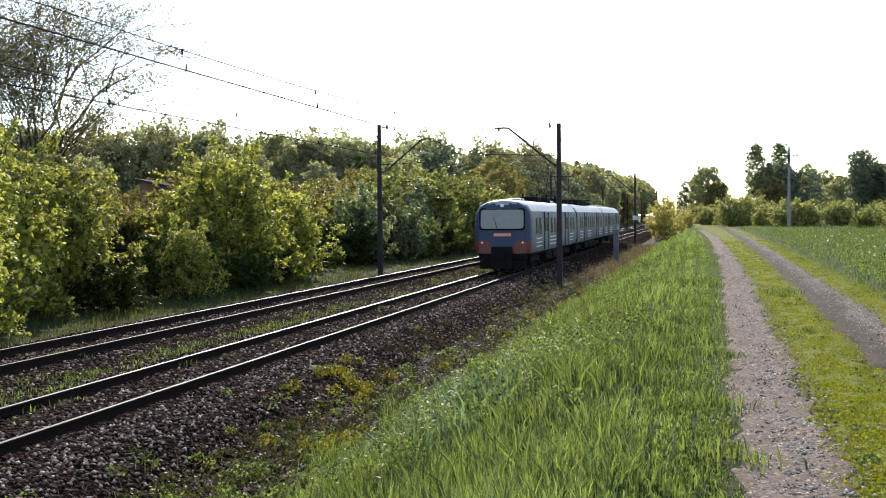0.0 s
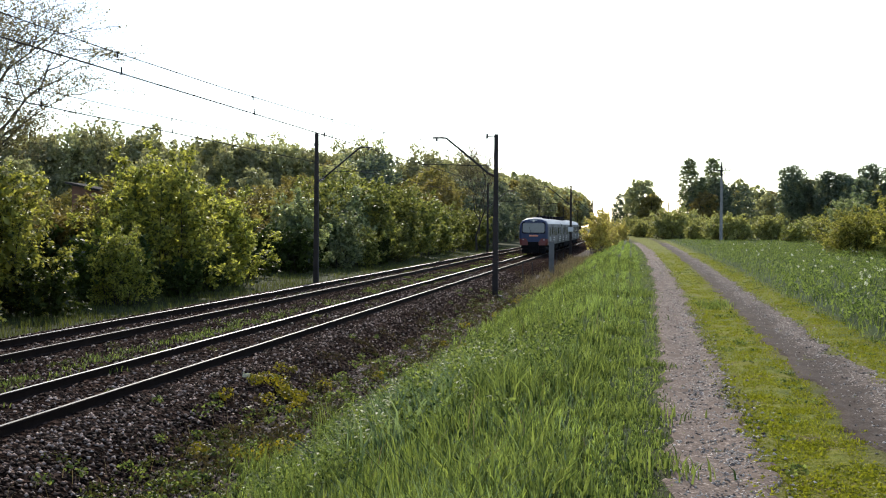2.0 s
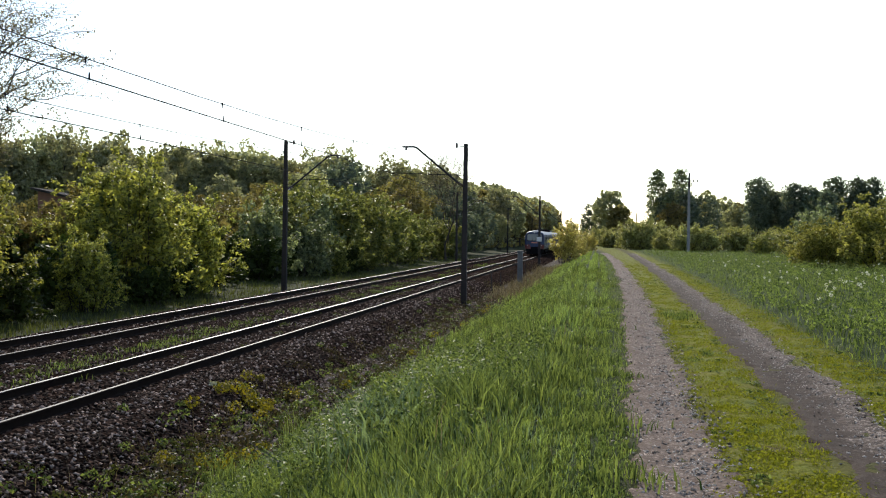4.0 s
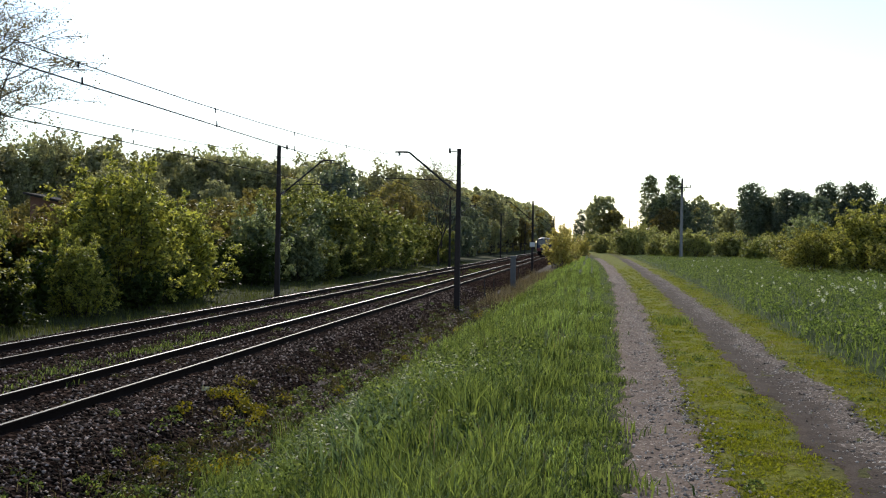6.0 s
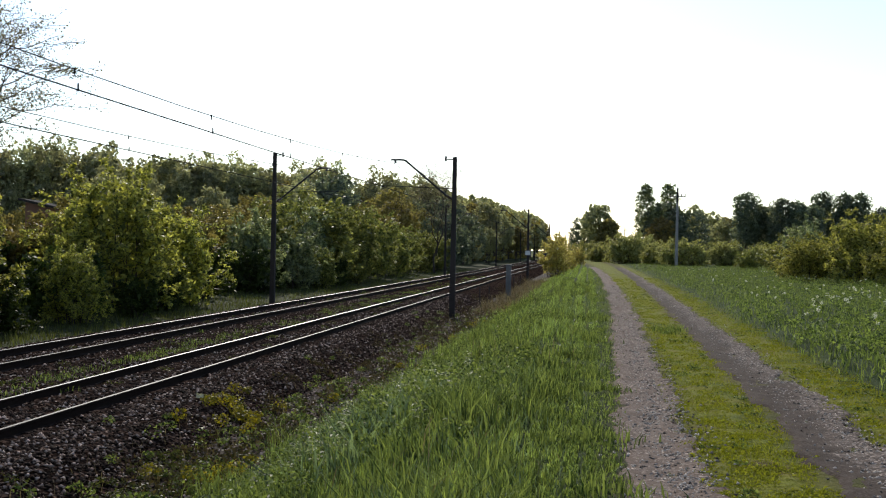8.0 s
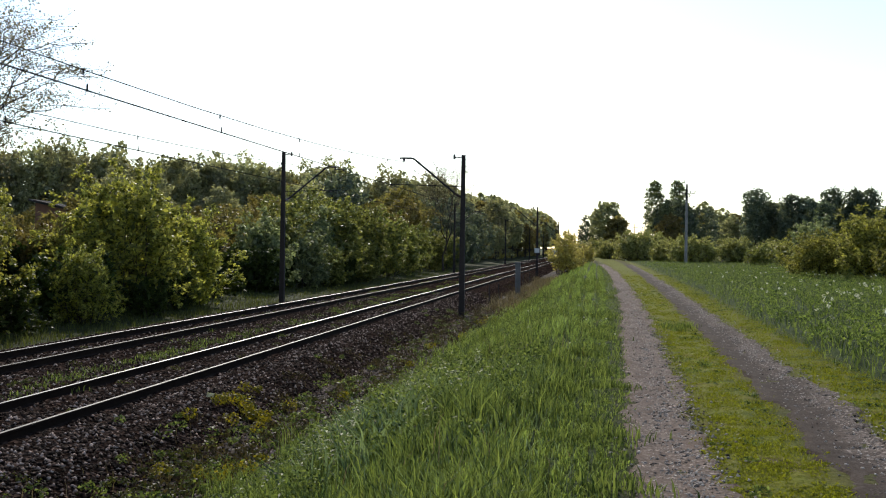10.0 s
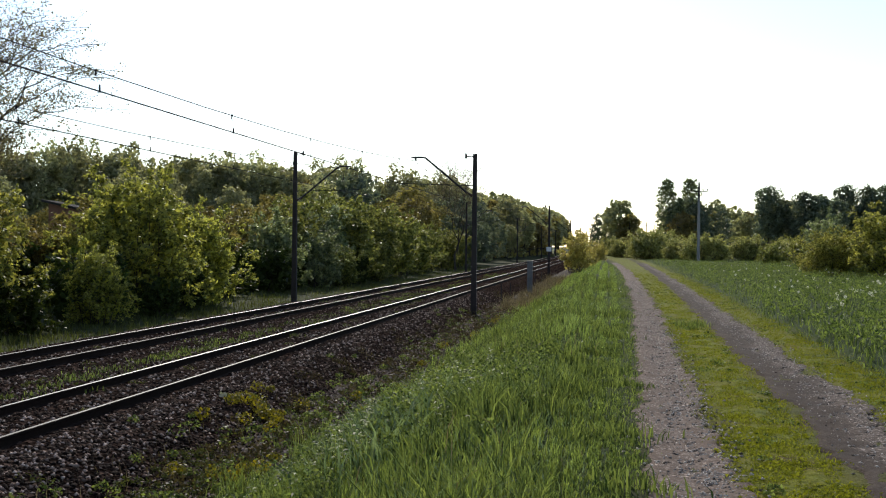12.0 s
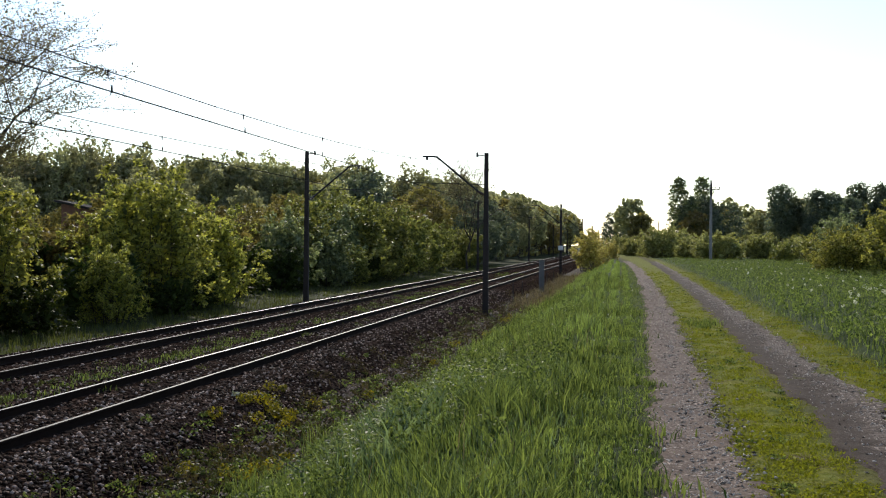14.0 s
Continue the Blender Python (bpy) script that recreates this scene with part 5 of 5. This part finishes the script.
tagged(mesh_part("leafy_herbs", V, np.arange(len(V)).reshape(-1, 4), MEADOW), "upright herbs with long narrow leaves on the bank", "herbs", kind="stuff")
scatter_blades("herb_stalks", np.stack([cx, cy, land(cx, cy)], -1), tall * 0.95, 0.01, MEADOW, "thin green stalks of the bank's herbs", "herbs", 43, 0.05)
# strip between the ruts and the verge of the meadow
n = 60000
x, y = spread(rng, n, 0.4, 3.6, 4.0, 90)
keep = (x > left_rut(y) + 0.4 + rng.normal(0, 0.08, n)) & (x < right_rut(y) - 0.42 + rng.normal(0, 0.1, n))
scatter_blades("short_grass", feet(x[keep], y[keep]), 0.02 * (0.35 + 1.0 * patch(x[keep] * 2, y[keep] * 2)), 0.009, MOSSY, "short yellowish trodden grass between the ruts", "grass", 5, 0.8)
n = 50000
x, y = spread(rng, n, 2.0, 8, 6.0, 110)
off = x - right_rut(y)
keep = (off > 0.42 + rng.normal(0, 0.07, n)) & (off < 1.1 + rng.normal(0, 0.2, n))
scatter_blades("short_grass", feet(x[keep], y[keep]), 0.035, 0.012, MOSSY, "short yellowish grass at the side of the rut", "grass", 6, 0.8)
n = 9500
cx, cy = spread(rng, n, 0.4, 6.5, 4.2, 75)
keep = (cx > left_rut(cy) + 0.36) & (cx < right_rut(cy) + 1.25) & (abs(cx - right_rut(cy) - 0.02) > 0.46)
cx, cy = cx[keep], cy[keep]
V, F = leaf_cloud(rng, np.stack([cx, cy, land(cx, cy) + 0.008], -1), rng.uniform(0.1, 0.28, len(cx)), 34, 0.021, 0.05, 0.0, True)
tagged(mesh_part("low_turf", V, F, MOSSY), "low trodden yellow-green turf between the ruts", "turf", kind="stuff")
n = 1500
cx, cy = spread(rng, n, 0.4, 6.0, 4.5, 60)
keep = (cx > left_rut(cy) + 0.42) & (cx < right_rut(cy) + 1.3) & (abs(cx - right_rut(cy)) > 0.5) & (patch(cx * 1.7 + 3, cy * 0.9) > 0.5)
cx, cy = cx[keep], cy[keep]
V, F = leaf_cloud(rng, np.stack([cx, cy, land(cx, cy) + 0.02], -1), rng.uniform(0.06, 0.17, len(cx)), 34, 0.026, 0.18)
tagged(mesh_part("clover", V, F, MEADOW), "low dark green clover patches between the ruts", "clover", kind="stuff")
n = 100000
x, y = spread(rng, n, 3.5, 42, 9.0, 150)
keep = (x - right_rut(y) > 0.95 + rng.normal(0, 0.2, n)) & (x < 6 + y * 0.36)
x, y = x[keep], y[keep]
scatter_blades("meadow_growth", feet(x, y), 0.24 * (0.4 + 1.1 * patch(x, y)) * (0.35 + 0.65 * smooth(0.8, 2.0, x - right_rut(y))), 0.019, MEADOW_HERB, "leafy green meadow growth beside the dirt track", "meadow", 7, 1.0)
n = 8500
cx, cy = spread(rng, n, 3.8, 36, 10, 110)
keep = (cx - right_rut(cy) > 1.1 + rng.uniform(0, 0.5, n)) & (cx < 6 + cy * 0.36)
cx, cy = cx[keep], cy[keep]
V, F = leaf_cloud(rng, np.stack([cx, cy, land(cx, cy) + rng.uniform(0.1, 0.4, len(cx)) * (0.5 + patch(cx, cy))], -1), rng.uniform(0.12, 0.3, len(cx)), 26, 0.046, 0.75)
tagged(mesh_part("meadow_weeds", V, F, MEADOW_HERB), "broad-leaved weeds in the meadow", "weeds", kind="stuff")
cx = np.concatenate([rng.normal(7.2, 1.6, 45), rng.normal(9.5, 2.2, 60), rng.uniform(5, 26, 200)])
cy = np.concatenate([rng.normal(28, 4, 45), rng.normal(34, 5, 60), rng.uniform(22, 85, 200)])
keep = (cx - right_rut(cy) > 2.0) & (cx < 4 + cy * 0.36)
cx, cy = cx[keep], cy[keep]
V, F = leaf_cloud(rng, np.stack([cx, cy, land(cx, cy) + rng.uniform(0.28, 0.5, len(cx))], -1), rng.uniform(0.03, 0.06, len(cx)), 12, 0.036, 1.0)
tagged(mesh_part("white_flowers", V, F, WHITEBLOOM), "white seed heads scattered over the meadow", "flowers", kind="stuff")
x, y = on_bank(22, 14, 70, -1.5, 0.4)
V, F = leaf_cloud(rng, np.stack([x, y, land(x, y) + rng.uniform(0.3, 0.45, len(x))], -1), np.full(len(x), 0.014), 6, 0.014, 1.0)
tagged(mesh_part("white_flowers", V, F, WHITEBLOOM), "few small white flowers in the bank's grass", "flowers", kind="stuff")
# verge beyond the far track
n = 38000
x, y = spread(rng, n, -22, -15.3, 16, 170)
keep = rng.uniform(0, 1, n) < 0.15 + 0.85 * patch(x, y * 0.7)
x, y = x[keep], y[keep]
scatter_blades("verge_grass", feet(x, y, 0.02), 0.24 * (0.3 + patch(x, y)), 0.028, WEED, "grass and weeds along the far side of the railway", "grass", 8, 0.6)
# weeds on and beside the ballast
cx, cy = spread(rng, 520, -7.4, -4.2, 7, 60)
keep = rng.uniform(0, 1, 520) < smooth(-7.6, -4.6, cx)
cx, cy = cx[keep], cy[keep]
cz = np.maximum(bed_height(cx), land(cx, cy))
V, F = leaf_cloud(rng, np.stack([cx, cy, cz + 0.06], -1), rng.uniform(0.08, 0.2, len(cx)), 46, 0.045, 0.6)
tagged(mesh_part("weeds", V, F, MEADOW), "low leafy green weeds in the ballast slope", "weeds", kind="stuff")
x, y = spread(rng, 1300, -6.6, -3.9, 7, 60)
z = np.maximum(bed_height(x), land(x, y))
scatter_blades("dry_stalks", np.stack([x, y, z], -1), 0.22, 0.008, DRY, "thin brown dry stalks on the ballast slope", "weeds", 10, 0.9)
cx = np.concatenate([rng.uniform(-6.8, -5.6, 17), rng.normal(-5.1, 0.25, 6), rng.uniform(-5.2, -4.1, 14)])
cy = np.concatenate([rng.uniform(18.3, 22.0, 17), rng.normal(15.2, 0.7, 6), rng.uniform(20, 50, 14)])
V, F = leaf_cloud(rng, np.stack([cx, cy, np.maximum(bed_height(cx), land(cx, cy)) + 0.13], -1), rng.uniform(0.1, 0.2, len(cx)), 90, 0.045, 0.7)
tagged(mesh_part("yellow_weeds", V, F, YELLOWBLOOM), "patches of yellow flowering weeds beside the ballast", "weeds", kind="stuff")
cx, cy = spread(rng, 220, -14.3, -9.2, 12, 120)
cx = np.where(rng.uniform(0, 1, len(cx)) < 0.6, rng.normal(-11.04, 0.3, len(cx)), cx)
x = np.repeat(cx, 24) + rng.normal(0, 0.14, len(cx) * 24)
y = np.repeat(cy, 24) + rng.normal(0, 0.3, len(cx) * 24)
scatter_blades("weeds", np.stack([x, y, bed_height(x)], -1), 0.1, 0.02, MEADOW, "low weeds between the rails", "weeds", 11, 0.8)
cx = np.concatenate([rng.normal(-11.05, 0.45, 150), rng.uniform(-9.6, -8.3, 40), rng.uniform(-13.8, -12.5, 60), rng.uniform(-6.2, -4.1, 330), rng.normal(-5.7, 0.5, 190)])
cy = np.concatenate([14 * (80 / 14) ** rng.uniform(0, 1, 250), 8 * (70 / 8) ** rng.uniform(0, 1, 330), rng.uniform(9, 17, 190)])
keep = np.minimum.reduce([abs(cx - r) for r in (NEAR_X - 0.75, NEAR_X + 0.75, FAR_X - 0.75, FAR_X + 0.75)]) > 0.16
keep &= (patch(cx * 1.5, cy) > 0.45) | (cx > -6.3)
cx, cy = cx[keep], cy[keep]
V, F = leaf_cloud(rng, np.stack([cx, cy, np.maximum(bed_height(cx), land(cx, cy)) + 0.03], -1), rng.uniform(0.08, 0.22, len(cx)), 44, 0.036, 0.35)
tagged(mesh_part("weeds", V, F, WEED), "dull olive weeds creeping over the ballast", "weeds", kind="stuff")
n = 900
cx, cy = spread(rng, n, -6.9, -4.2, 13, 120)
keep = rng.uniform(0, 1, n) < smooth(-7.2, -5.0, cx) * (0.35 + 0.65 * smooth(20, 45, cy))
cx, cy = cx[keep], cy[keep]
V, F = leaf_cloud(rng, np.stack([cx, cy, np.maximum(bed_height(cx), land(cx, cy)) + 0.1], -1), rng.uniform(0.12, 0.32, len(cx)), 40, 0.05, 0.6, 0.0, True)
tagged(mesh_part("brown_weeds", V, F, WEED_BROWN), "dull brown and olive weeds on the slope beside the track", "weeds", kind="stuff")
# loose stones
n = 60000
x, y = spread(rng, n, -15.6, -4.9, 8, 70)
keep = rng.uniform(0, 1, n) < np.where(x > -7.9, 1.0, 0.6)
x, y = x[keep], y[keep]
for r in (NEAR_X - 0.75, NEAR_X + 0.75, FAR_X - 0.75, FAR_X + 0.75):
    keep = abs(x - r) > 0.1
    x, y = x[keep], y[keep]
z = np.maximum(bed_height(x), land(x, y))
scatter_stones("ballast_stones", np.stack([x, y, z + 0.008], -1), 0.041, STONE, "brown and grey crushed ballast stones", 12)
n = 13000
y = 4.5 * (60 / 4.5) ** rng.uniform(0, 1, n)
x = np.where(rng.uniform(0, 1, n) < 0.62, left_rut(y) + 0.08, right_rut(y) + 0.14) + rng.normal(0, 0.165, n)
scatter_stones("path_pebbles", np.stack([x, y, land(x, y) + 0.018], -1), 0.018, PEBBLE, "small pale pebbles lying in the ruts", 13, "pebbles")


# ---------------------------------------------------------------- what moves
def motions():
    times = [0.0, 0.1, 0.2, 0.5] + [0.5 * k for k in range(2, 28)] + [13.8, 13.9, 14.0]
    walk(train, [(t, pose(NEAR_X, 53.6 + 26.7 * t, 0)) for t in times])


motions()
